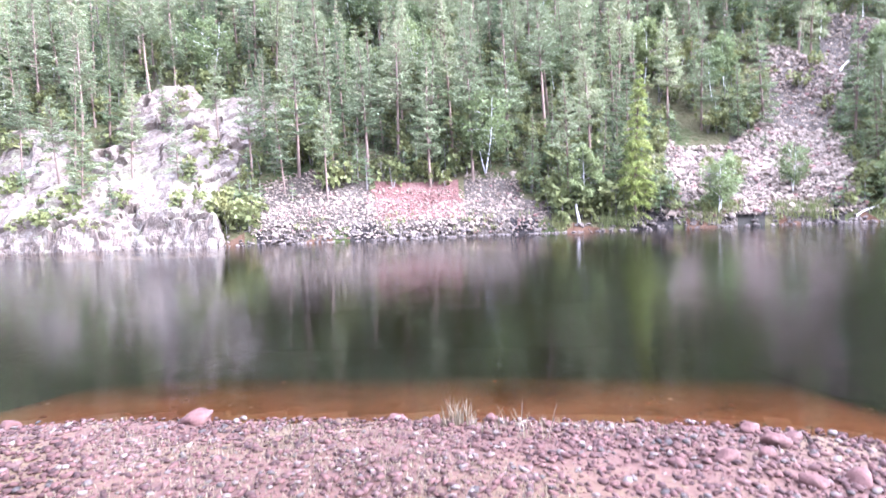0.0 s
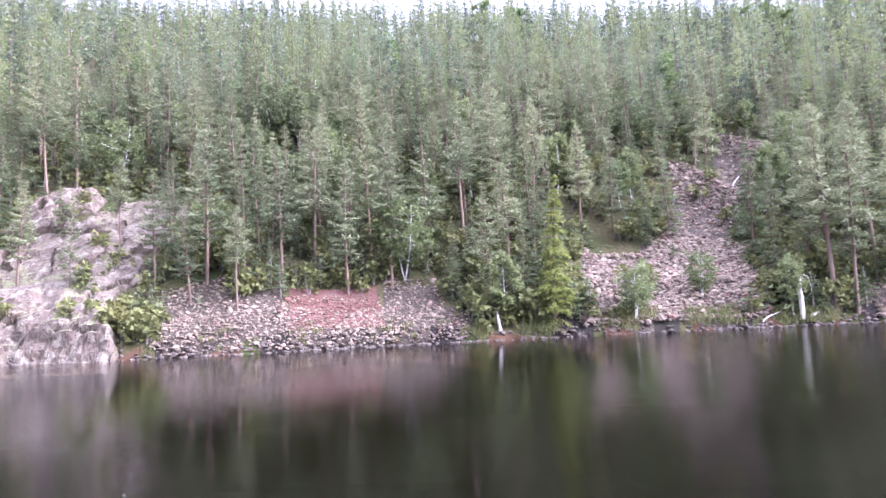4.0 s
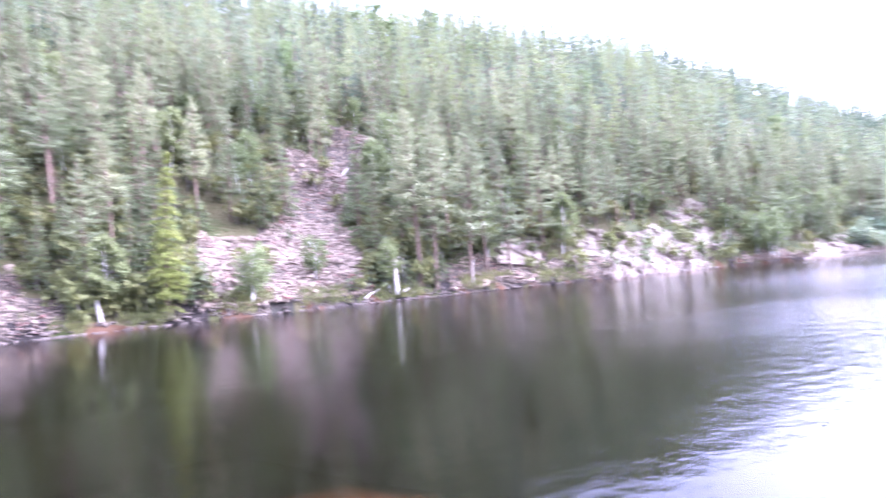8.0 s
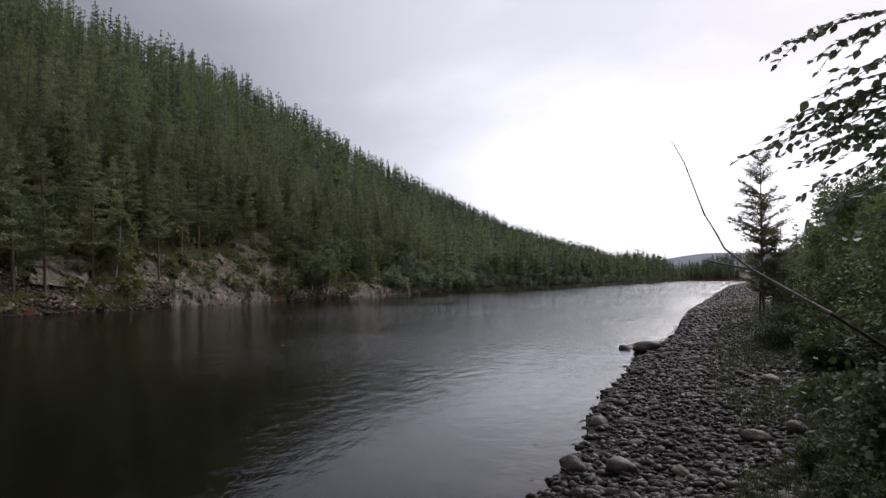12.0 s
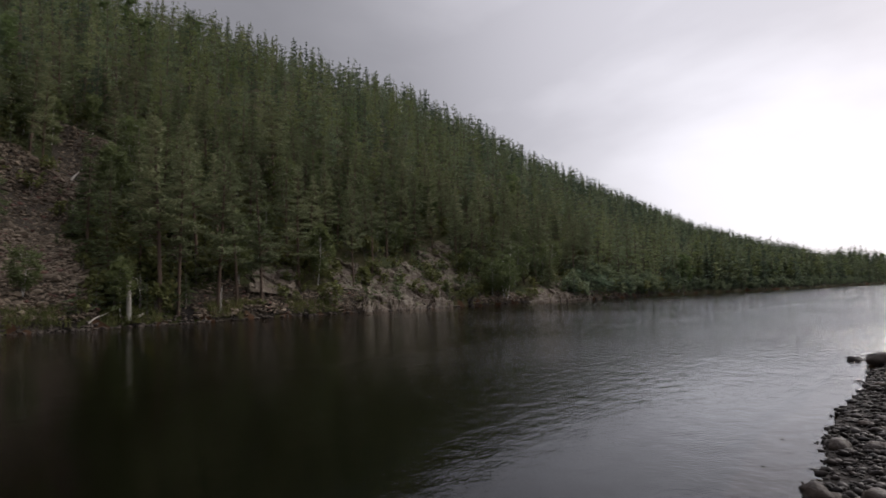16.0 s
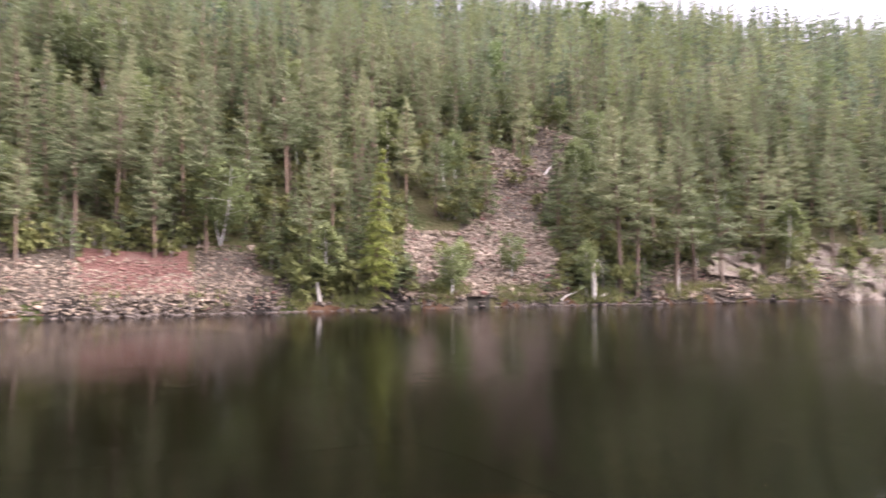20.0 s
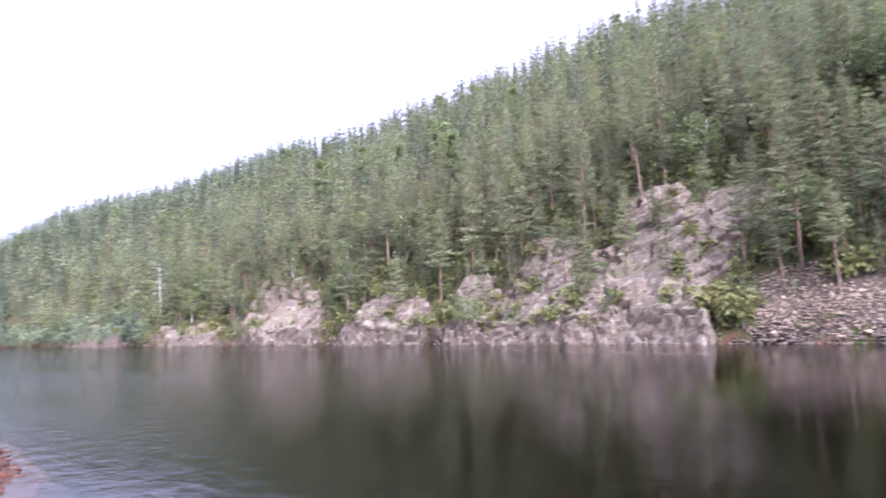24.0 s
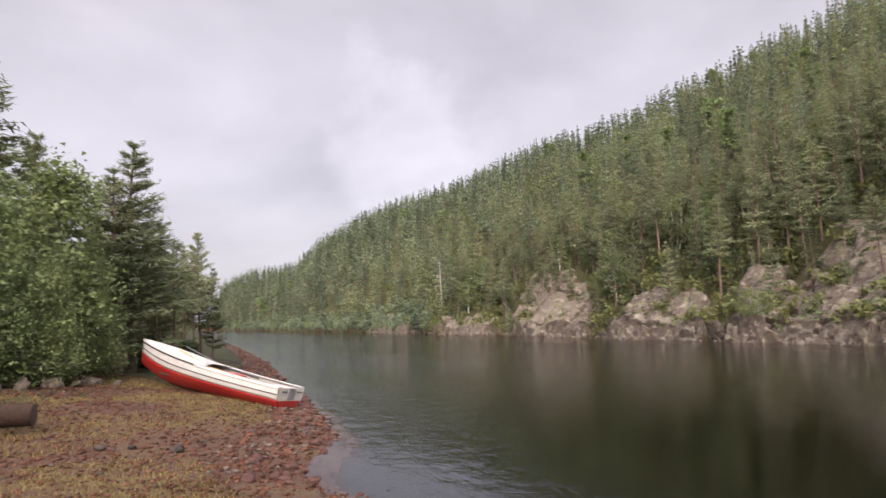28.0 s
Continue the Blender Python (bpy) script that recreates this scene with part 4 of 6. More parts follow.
def build_far_trees():
    rng = np.random.default_rng(21)
    kinds = {
        "pine": [conifer(rng, 10, b, w, 24, 5, 30, 0.085, 0.02, gaps=0.12, long=4.2, tri=True) for b, w in ((0.14, 1.55), (0.22, 1.35), (0.38, 1.5), (0.2, 1.65), (0.3, 1.35), (0.45, 1.6))],
        "spruce": [conifer(rng, 10, 0.04, w * 1.12, 28, 6, 26, 0.085, 0.28, top=0.08, gaps=0.08, long=4.0, tri=True) for w in (1.3, 1.1, 1.45)],
        "yellow": [conifer(rng, 10, 0.02, 1.35, 34, 8, 34, 0.085, 0.5, gaps=0.04, long=4.2, tri=True)],
        "birch": [broadleaf(rng, 10, 0.2, 2.6, 24, 60, 0.30, 2, tri=True), broadleaf(rng, 10, 0.3, 2.0, 34, 66, 0.30, 1, tri=True)],
        "dead": [conifer(rng, 10, 0.3, 1.6, 9, 4, 2, 0.15, 0.1, gaps=0.3)],
    }
    look_of = {"pine": (PINE_BARK, PINE_GREEN, "pine_tree", "slender pine with an orange-brown bare lower trunk on the far bank"),
               "spruce": (PINE_BARK, SPRUCE_GREEN, "spruce_tree", "dark green spruce clothed to the ground on the far bank"),
               "yellow": (PINE_BARK, YELLOW_GREEN, "spruce_tree", "bright yellow-green spruce at the water's edge"),
               "birch": (BIRCH_BARK, BIRCH_GREEN, "birch_tree", "light green young birch with pale stems on the far bank"),
               "dead": (DEAD_WOOD, DEAD_WOOD, "dead_tree", "grey dead tree with bare spreading limbs on the far bank")}
    first = {}
    used = []

    def put(kind, az, u, h):
        x, y, z = (float(c) for c in at_far(az, u))
        k = int(rng.integers(len(kinds[kind])))
        s = h / 10
        m = Matrix.LocRotScale((x, y, z - 0.1), Euler((rng.uniform(-0.03, 0.03), rng.uniform(-0.03, 0.03), rng.uniform(0, 6.28))), (s * rng.uniform(0.9, 1.15), s * rng.uniform(0.9, 1.15), s))
        if (kind, k) not in first:
            bark, green, name, label = look_of[kind]
            first[kind, k] = make_tree(name, label, "trees of the far bank", kinds[kind][k], bark, green, m)
        else:
            t = copy_thing(first[kind, k], Matrix.Identity(4))
            t.matrix_basis = m
        used.append((x, y))

    for kind, az, u, h in TALL_TREES + MORE_TREES:
        put(kind, az, u, h)
    # the rest of the front rows
    n, left = 0, {"pine": 230, "spruce": 190, "birch": 110}
    while n < 530:
        az, u = rng.uniform(-74, 68), 0.5 + DEEP * rng.random() ** 0.85
        if (bool(bare(az, u)) and rng.random() > (0.02 if u < 9 else 0.14)) or (u < 2.5 and rng.random() < 0.7) or (9 < az < 48 and u > 4 and rng.random() < 0.45):
            continue
        x, y, z = (float(c) for c in at_far(az, u))
        if (6.5 < az < 12.5 and u < 3) or (26 < az < 30.5 and u < 2.5) or used and min((x - a) ** 2 + (y - b) ** 2 for a, b in used) < (2.6 if u > 3 else 4.5):
            continue
        kind = str(rng.choice(["pine", "pine", "pine", "spruce", "spruce", "birch"]) if u > 3 else rng.choice(["birch", "birch", "spruce", "pine"]))
        if left[kind] == 0 or kind == "birch" and bool(bare(az, u)):
            continue
        left[kind] -= 1
        put(kind, az, u, {"pine": rng.uniform(6.5, 10.5), "spruce": rng.uniform(4.5, 9.5), "birch": rng.uniform(2.5, 6)}[kind] * (0.7 if u < 3 else 1))
        n += 1
    # the wooded slope behind
    def stock(n, sprays, size, whorls, per, sides, greens=(1, 3, 6)):
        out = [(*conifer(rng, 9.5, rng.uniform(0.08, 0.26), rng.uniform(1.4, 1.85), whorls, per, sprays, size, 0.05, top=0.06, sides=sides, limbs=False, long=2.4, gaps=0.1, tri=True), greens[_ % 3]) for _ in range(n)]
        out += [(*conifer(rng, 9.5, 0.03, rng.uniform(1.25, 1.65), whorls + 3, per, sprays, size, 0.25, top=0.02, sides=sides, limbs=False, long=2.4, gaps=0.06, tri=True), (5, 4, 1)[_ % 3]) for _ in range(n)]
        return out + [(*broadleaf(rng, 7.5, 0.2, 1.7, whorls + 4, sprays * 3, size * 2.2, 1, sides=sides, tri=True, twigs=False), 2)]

    # the last band gets only bluer, darker greens: haze imitated in the needle colour
    bands = [(2.35, 0, 85, stock(6, 14, 0.13, 20, 5, 4)), (2.6, 85, 160, stock(6, 7, 0.24, 14, 4, 3)), (4.0, 160, 800, stock(5, 4, 0.45, 10, 4, 3, (1, 5, 1)))]
    for (step, lo, hi, kit), name in zip(bands, ("hillside_woods", "ridge_woods", "distant_woods")):
        span = min(hi, 560)
        X, Y = np.meshgrid(np.arange(-span, span, step), np.arange(-70, 330, step))
        X, Y = X.ravel() + rng.uniform(-0.45, 0.45, X.size) * step, Y.ravel() + rng.uniform(-0.45, 0.45, X.size) * step
        az, r = np.degrees(np.arctan2(X, Y)), np.hypot(X, Y)
        ds, ext, top = far_bank(az)
        u = r - ds
        ok = (np.abs(az) < 99) & (r >= lo) & (r < hi) & (u > np.where((az > -74) & (az < 68), DEEP - 1, 1.0)) & (u < ext * 1.02 + 6)
        ok &= (~bare(az, u) | (rng.random(X.size) < 0.12)) & (np.interp(X, NX, NY) < Y - 3) & (rng.random(X.size) < 0.82 + 0.2 * wobble(X, Y, 0.13, 0.7))
        X, Y, az, u = X[ok], Y[ok], az[ok], u[ok]
        k = rng.integers(0, len(kit), X.size)
        k = np.where((k == len(kit) - 1) & (rng.random(X.size) < 0.85), 0, k)
        spots = np.stack([X, Y, hill(az, u) - 0.2, rng.uniform(0.55, 1.15, X.size), k], 1)
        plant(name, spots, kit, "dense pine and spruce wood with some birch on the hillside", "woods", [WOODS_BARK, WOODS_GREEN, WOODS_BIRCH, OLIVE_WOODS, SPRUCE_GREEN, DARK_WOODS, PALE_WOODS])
    # thick woods where the river bends away, and behind both ends of the near shore
    kit = stock(5, 4, 0.58, 10, 4, 3)
    az, r = rng.uniform(77, 98, 1100), rng.uniform(0, 1, 1100)
    ds, ext, top = far_bank(az)
    u = r * np.minimum(ext, 90) + 1
    x, y, z = at_far(az, u)
    spots = [np.stack([x, y, z - 0.2, rng.uniform(0.6, 1.0, 1100), rng.integers(0, len(kit) - 1, 1100)], 1)]
    for x0, x1 in ((48, 330), (-330, -48)):
        x = rng.uniform(x0, x1, 750)
        y = np.interp(x, NX, NY) - 7 - np.abs(x) * 0.02 - rng.random(750) ** 1.3 * 45
        spots.append(np.stack([x, y, ground_z(x, y) - 0.2, rng.uniform(0.5, 0.85, 750), rng.integers(0, len(kit), 750)], 1))
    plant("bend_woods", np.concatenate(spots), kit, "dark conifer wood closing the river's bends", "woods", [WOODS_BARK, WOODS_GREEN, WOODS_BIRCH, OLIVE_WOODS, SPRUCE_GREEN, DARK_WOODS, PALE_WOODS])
    # low scrub and saplings between the trees and along the water's edge
    kit = [(*broadleaf(rng, 1.2, 0.05, 0.6, 5, 12, 0.19, 2, sides=3, tri=True, twigs=False), 1) for _ in range(4)] + [(*conifer(rng, 1.6, 0.03, 0.5, 7, 4, 4, 0.10, 0.15, sides=3, limbs=False, tri=True), 2) for _ in range(3)]
    az, u = rng.uniform(-80, 76, 6200), rng.uniform(0, 1, 6200) ** 1.5 * 40 + 0.6
    ok = ~bare(az, u) | (rng.random(az.size) < np.where((az < -38) | (az > 40), 0.30, np.where(az < -26, 0.14, np.where(az < 8, 0.02, 0.08))))
    az, u = az[ok], u[ok]
    x, y, z = at_far(az, u)
    az2 = np.concatenate([rng.uniform(66, 95, 800), rng.uniform(-95, -76, 600)])
    u2 = rng.uniform(0, 1, 1400) ** 1.5 * 14 + 0.4
    x2, y2, z2 = at_far(az2, u2)
    bushes = np.stack([x2, y2, z2 - 0.1, rng.uniform(0.8, 2.0, 1400), rng.integers(0, 7, 1400)], 1)
    plant("bank_scrub", bushes, kit, "alder scrub and young spruce along the distant banks", "undergrowth", [TWIG_BARK, WOODS_GREEN, DARK_WOODS])
    plant("undergrowth", np.stack([x, y, z - 0.05, rng.uniform(0.5, 1.5, len(x)), rng.integers(0, 7, len(x))], 1), kit, "olive-green scrub and saplings on the far slope", "undergrowth", [TWIG_BARK, SHRUB_GREEN, SPRUCE_GREEN])


build_far_trees()


# ---- distant ridges beyond the bends ----
def ridge(name, b0, b1, dist, height, seed):
    az = np.linspace(b0, b1, 60)
    s = np.linspace(0, 1, 60)
    top = height * np.sin(np.pi * s) ** 0.8 * (1 + 0.12 * np.sin(s * 9 + seed) + 0.05 * np.sin(s * 23 + seed))
    rows = []
    for f, w in ((0.0, 0.8), (0.5, 0.9), (0.9, 0.97), (1.0, 1.0), (0.6, 1.15), (0.0, 1.3)):
        rows.append(np.stack([np.sin(np.radians(az)) * dist * w, np.cos(np.radians(az)) * dist * w, top * f - 2], 1))
    v = np.concatenate(rows)
    i, j = np.meshgrid(np.arange(5), np.arange(59), indexing="ij")
    q = np.stack([i * 60 + j, i * 60 + j + 1, (i + 1) * 60 + j + 1, (i + 1) * 60 + j], -1).reshape(-1, 4)
    tagged(new(name, mesh_np(name, v, q, DISTANT, smooth=True)), "forest ridge on the horizon, distance haze painted into its pale colour", "hill", kind="structure")


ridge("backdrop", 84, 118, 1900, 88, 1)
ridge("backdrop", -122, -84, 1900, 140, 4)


# ---- the near bank ----
def zat(x, y):
    return float(ground_z(x, y)[0])


BOAT_RED = surface("red_hull_paint", [(0.194, 0.012, 0.0096), (0.238, 0.016, 0.0128), (0.216, 0.0256, 0.0192)], 1.2, 12, 0.35, 0.08, spec=0.5)
BOAT_WHITE = surface("worn_white_gelcoat", [(0.302, 0.277, 0.245), (0.374, 0.353, 0.315), (0.338, 0.313, 0.28)], 1.5, 10, 0.4, 0.08, spec=0.5)
BOAT_DARK = surface("dark_rubber_strake", [(0.03, 0.028, 0.027), (0.05, 0.047, 0.045)], 3, 20, 0.6, 0.1)
BOAT_GREY = surface("grey_motor_plate", [(0.10, 0.10, 0.095), (0.16, 0.155, 0.15)], 3, 20, 0.6, 0.1)
OAR_WOOD = surface("varnished_oar_wood", [(0.30, 0.20, 0.11), (0.42, 0.30, 0.17)], 3, 20, 0.5, 0.1, stretch=(0.2, 1, 1))
LOG_BARK = surface("wet_log_bark", [(0.01, 0.0055, 0.004), (0.019, 0.0105, 0.0065), (0.031, 0.0175, 0.0105)], 2, 18, 0.85, 0.8, spec=0.15)
LOG_END = surface("sawn_log_end", [(0.035, 0.019, 0.012), (0.06, 0.034, 0.021)], 6, 30, 0.8, 0.4)


def hull_line(t):
    """Half beam at the gunwale, gunwale height, keel height along the hull, t from the stern (0) to the bow (1)."""
    beam = 0.68 * (1 - max(0.0, (t - 0.35) / 0.65) ** 2.4) * (0.90 + 0.10 * min(1, t / 0.35)) + 0.012
    return beam, 0.50 + 0.26 * t ** 2.2, -0.15 + 0.42 * max(0.0, (t - 0.62) / 0.38) ** 2.2


def hull_skin(f0, f1, out=0.0, n=28, m=7, t0=0.0, t1=1.0):
    """Both sides of the hull between two shares of its depth."""
    V, Q = [], []
    for side in (-1, 1):
        base = len(V)
        for i in range(n + 1):
            t = t0 + (t1 - t0) * i / n
            b, g, k = hull_line(t)
            for j in range(m + 1):
                f = f0 + (f1 - f0) * j / m
                w = b * (0.10 + 0.90 * (1 - (1 - min(1, f * 1.05)) ** 2.6)) if f > 0 else 0.0
                V.append((4.7 * t - 0.12 * (1 - f) * (t > 0.99), side * (w + out), k + (g - k) * f))
        for i in range(n):
            for j in range(m):
                a = base + i * (m + 1) + j
                q = (a, a + m + 1, a + m + 2, a + 1)
                Q.append(q if side < 0 else q[::-1])
    return V, Q


def build_boat():
    stern, bow = Vector((-16.3, 0.35, 0.16)), Vector((-18.85, -3.72, 1.2))
    d = (bow - stern).normalized()
    side = Vector((0, 0, 1)).cross(d).normalized()
    up = d.cross(side)
    lean = Matrix.Rotation(radians(7), 4, "X")
    m = Matrix.Translation(stern) @ Matrix((d, side, up)).transposed().to_4x4() @ lean
    boat = thing("rowing_boat", "red and white fibreglass rowing boat drawn up on gravel", "boat", m=m)

    def skin(name, label, mat, f0, f1, out=0.0, **k):
        v, q = hull_skin(f0, f1, out, **k)
        ob = part(name, mesh_np(name, v, q, mat, smooth=True), boat, label)
        md = ob.modifiers.new("thick", "SOLIDIFY")
        md.thickness, md.offset = 0.018, 0
        return ob

    skin("hull_bottom", "glossy red lower hull", BOAT_RED, 0.0, 0.55)
    skin("hull_side", "worn white upper hull", BOAT_WHITE, 0.55, 1.0)
    skin("strake", "thin dark rubbing strake", BOAT_DARK, 0.735, 0.765, 0.012, m=2, t1=0.97)
    skin("gunwale", "dark gunwale rubber round the bow", BOAT_DARK, 0.965, 1.01, 0.014, m=2, t0=0.52, t1=0.995)
    skin("gunwale", "white rolled gunwale", BOAT_WHITE, 0.955, 1.012, 0.016, m=2, t1=0.52)
    # transom, upper and lower half
    for name, f0, f1, mat, label in (("transom_top", 0.52, 1.0, BOAT_WHITE, "white upper transom"), ("transom_bottom", 0.0, 0.52, BOAT_RED, "red lower transom")):
        b, g, k = hull_line(0)
        fs = np.linspace(f0, f1, 8)
        w = [b * (0.10 + 0.90 * (1 - (1 - min(1, f * 1.05)) ** 2.6)) for f in fs]
        zz = [k + (g - k) * f for f in fs]
        V, Q = [], []
        for x in (-0.02, 0.03):
            V += [(x, -a, z) for a, z in zip(w, zz)] + [(x, a, z) for a, z in zip(w, zz)]
        for i in range(7):
            Q += [(i, i + 1, i + 9, i + 8), (16 + i, 24 + i, 25 + i, 17 + i)]
        Q += [(7, 23, 31, 15), (0, 8, 24, 16)]
        part(name, mesh_np(name, V, Q, mat), boat, label)

    def box(name, x0, x1, y0, y1, z0, z1, mat, label="", bev=0.015):
        bm = bmesh.new()
        bmesh.ops.create_cube(bm, size=1)
        for v in bm.verts:
            v.co = Vector(((x0 + x1) / 2 + v.co.x * (x1 - x0), (y0 + y1) / 2 + v.co.y * (y1 - y0), (z0 + z1) / 2 + v.co.z * (z1 - z0)))
        bmesh.ops.bevel(bm, geom=list(bm.edges), offset=bev, segments=2, affect="EDGES")
        me = bpy.data.meshes.new(name)
        bm.to_mesh(me)
        bm.free()
        me.materials.append(mat)
        return part(name, me, boat, label)

    box("motor_plate", -0.05, -0.018, -0.16, 0.16, 0.22, 0.49, BOAT_GREY, "dark grey outboard motor plate")
    for s in (-1, 1):
        box("grab_rail", -0.06, -0.035, s * 0.36 - 0.13, s * 0.36 + 0.13, 0.40, 0.425, BOAT_DARK, "dark stern handle", 0.008)
    box("stern_seat", 0.03, 0.62, -0.58, 0.58, 0.28, 0.47, BOAT_WHITE, "white moulded stern seat")
    box("thwart", 1.55, 1.85, -0.62, 0.62, 0.34, 0.39, BOAT_WHITE, "white middle thwart")
    box("thwart", 2.75, 3.0, -0.60, 0.60, 0.40, 0.45, BOAT_WHITE, "white forward thwart")
    box("floor", 0.1, 3.6, -0.40, 0.40, 0.10, 0.13, BOAT_DARK, "dark wet bilge floor")
    # peaked white cover over the bow
    V, Q, n = [], [], 18
    for i in range(n + 1):
        t = 0.50 + 0.495 * i / n
        b, g, _ = hull_line(t)
        rise_ = 0.10 * math.sin(math.pi * min(1, (t - 0.46) / 0.6)) + 0.02
        for j in range(9):
            s = -1 + j / 4
            V.append((4.7 * t - 0.25 * abs(s) * (i == 0), s * (b + 0.01), g + 0.01 + rise_ * (1 - s * s)))
    for i in range(n):
        for j in range(8):
            a = i * 9 + j
            Q.append((a, a + 1, a + 10, a + 9))
    ob = part("foredeck", mesh_np("foredeck", V, Q, BOAT_WHITE, smooth=True), boat, "white curved foredeck cover")
    md = ob.modifiers.new("thick", "SOLIDIFY")
    md.thickness = 0.02
    # side deck aft on both sides
    for s in (-1, 1):
        V, Q = [], []
        for i in range(17):
            t = 0.0 + 0.52 * i / 16
            b, g, _ = hull_line(t)
            V += [(4.7 * t, s * (b + 0.012), g + 0.012), (4.7 * t, s * (b - 0.15), g + 0.02)]
        Q = [(2 * i, 2 * i + 1, 2 * i + 3, 2 * i + 2) for i in range(16)]
        ob = part("side_deck", mesh_np("side_deck", V, Q, BOAT_WHITE, smooth=True), boat)
        md = ob.modifiers.new("thick", "SOLIDIFY")
        md.thickness = 0.02
    v, q = tube([(1.15, -0.30, 0.50), (2.2, -0.42, 0.56), (3.5, -0.25, 0.86)], [0.022, 0.022, 0.02], 8)
    part("oar", mesh_np("oar", v, q, BOAT_DARK, smooth=True), boat, "dark oar laid along the boat")
    v, q = tube([(1.0, 0.30, 0.48), (2.2, 0.40, 0.55), (3.3, 0.25, 0.80)], [0.022, 0.022, 0.02], 8)
    part("oar", mesh_np("oar", v, q, OAR_WOOD, smooth=True), boat, "wooden oar laid along the boat")
    v, q = tube([(3.72, -0.50, 0.60), (3.2, -0.68, 0.62), (2.75, -0.70, 0.57), (2.62, -0.69, 0.46)], [0.014] * 4, 6)
    part("rail", mesh_np("rail", v, q, BOAT_DARK, smooth=True), boat, "dark bent grab rail")
    # folded red cover amidships
    b2 = stone_shape(np.random.default_rng(4), 3, 0.18, (0.9, 1.0, 0.22))
    jacket = part("tarpaulin", mesh_np("tarpaulin", b2[0] * 0.62 + [1.75, -0.1, 0.46], b2[1], BOAT_RED, smooth=True), boat, "crumpled red tarpaulin on the thwart")
    return boat


build_boat()


def build_log():
    z = zat(-11.3, -4.4)
    log = thing("log", "thick wet brown sawn log lying on the gravel", "log")
    pts = [(-11.25, -3.55 - 0.45 * i, z + 0.20 + 0.012 * math.sin(i * 1.7)) for i in range(8)]
    v, q = tube(pts, [0.17, 0.175, 0.18, 0.175, 0.18, 0.185, 0.18, 0.185], 20)
    part("bark", mesh_np("bark", v, q, LOG_BARK, smooth=True), log)
    for k, p in ((0, pts[0]), (1, pts[-1])):
        ang = np.linspace(0, 2 * np.pi, 20, endpoint=False)
        V = [(p[0], p[1] + (0.012 if k == 0 else -0.012), p[2])]
        V += [(p[0] + 0.167 * math.cos(a), p[1], p[2] + 0.167 * math.sin(a)) for a in ang]
        V += [(p[0] + 0.1 * math.cos(a), p[1] + (0.008 if k == 0 else -0.008), p[2] + 0.1 * math.sin(a)) for a in ang]
        Q = [(1 + i, 1 + (i + 1) % 20, 21 + (i + 1) % 20, 21 + i) for i in range(20)]
        T = [(21 + i, 21 + (i + 1) % 20, 21 + (i + 2) % 20, 0) for i in range(0, 20, 2)]
        part("sawn_end", mesh_np("sawn_end", V, Q + T, LOG_END), log, "pale sawn end of the log")


build_log()


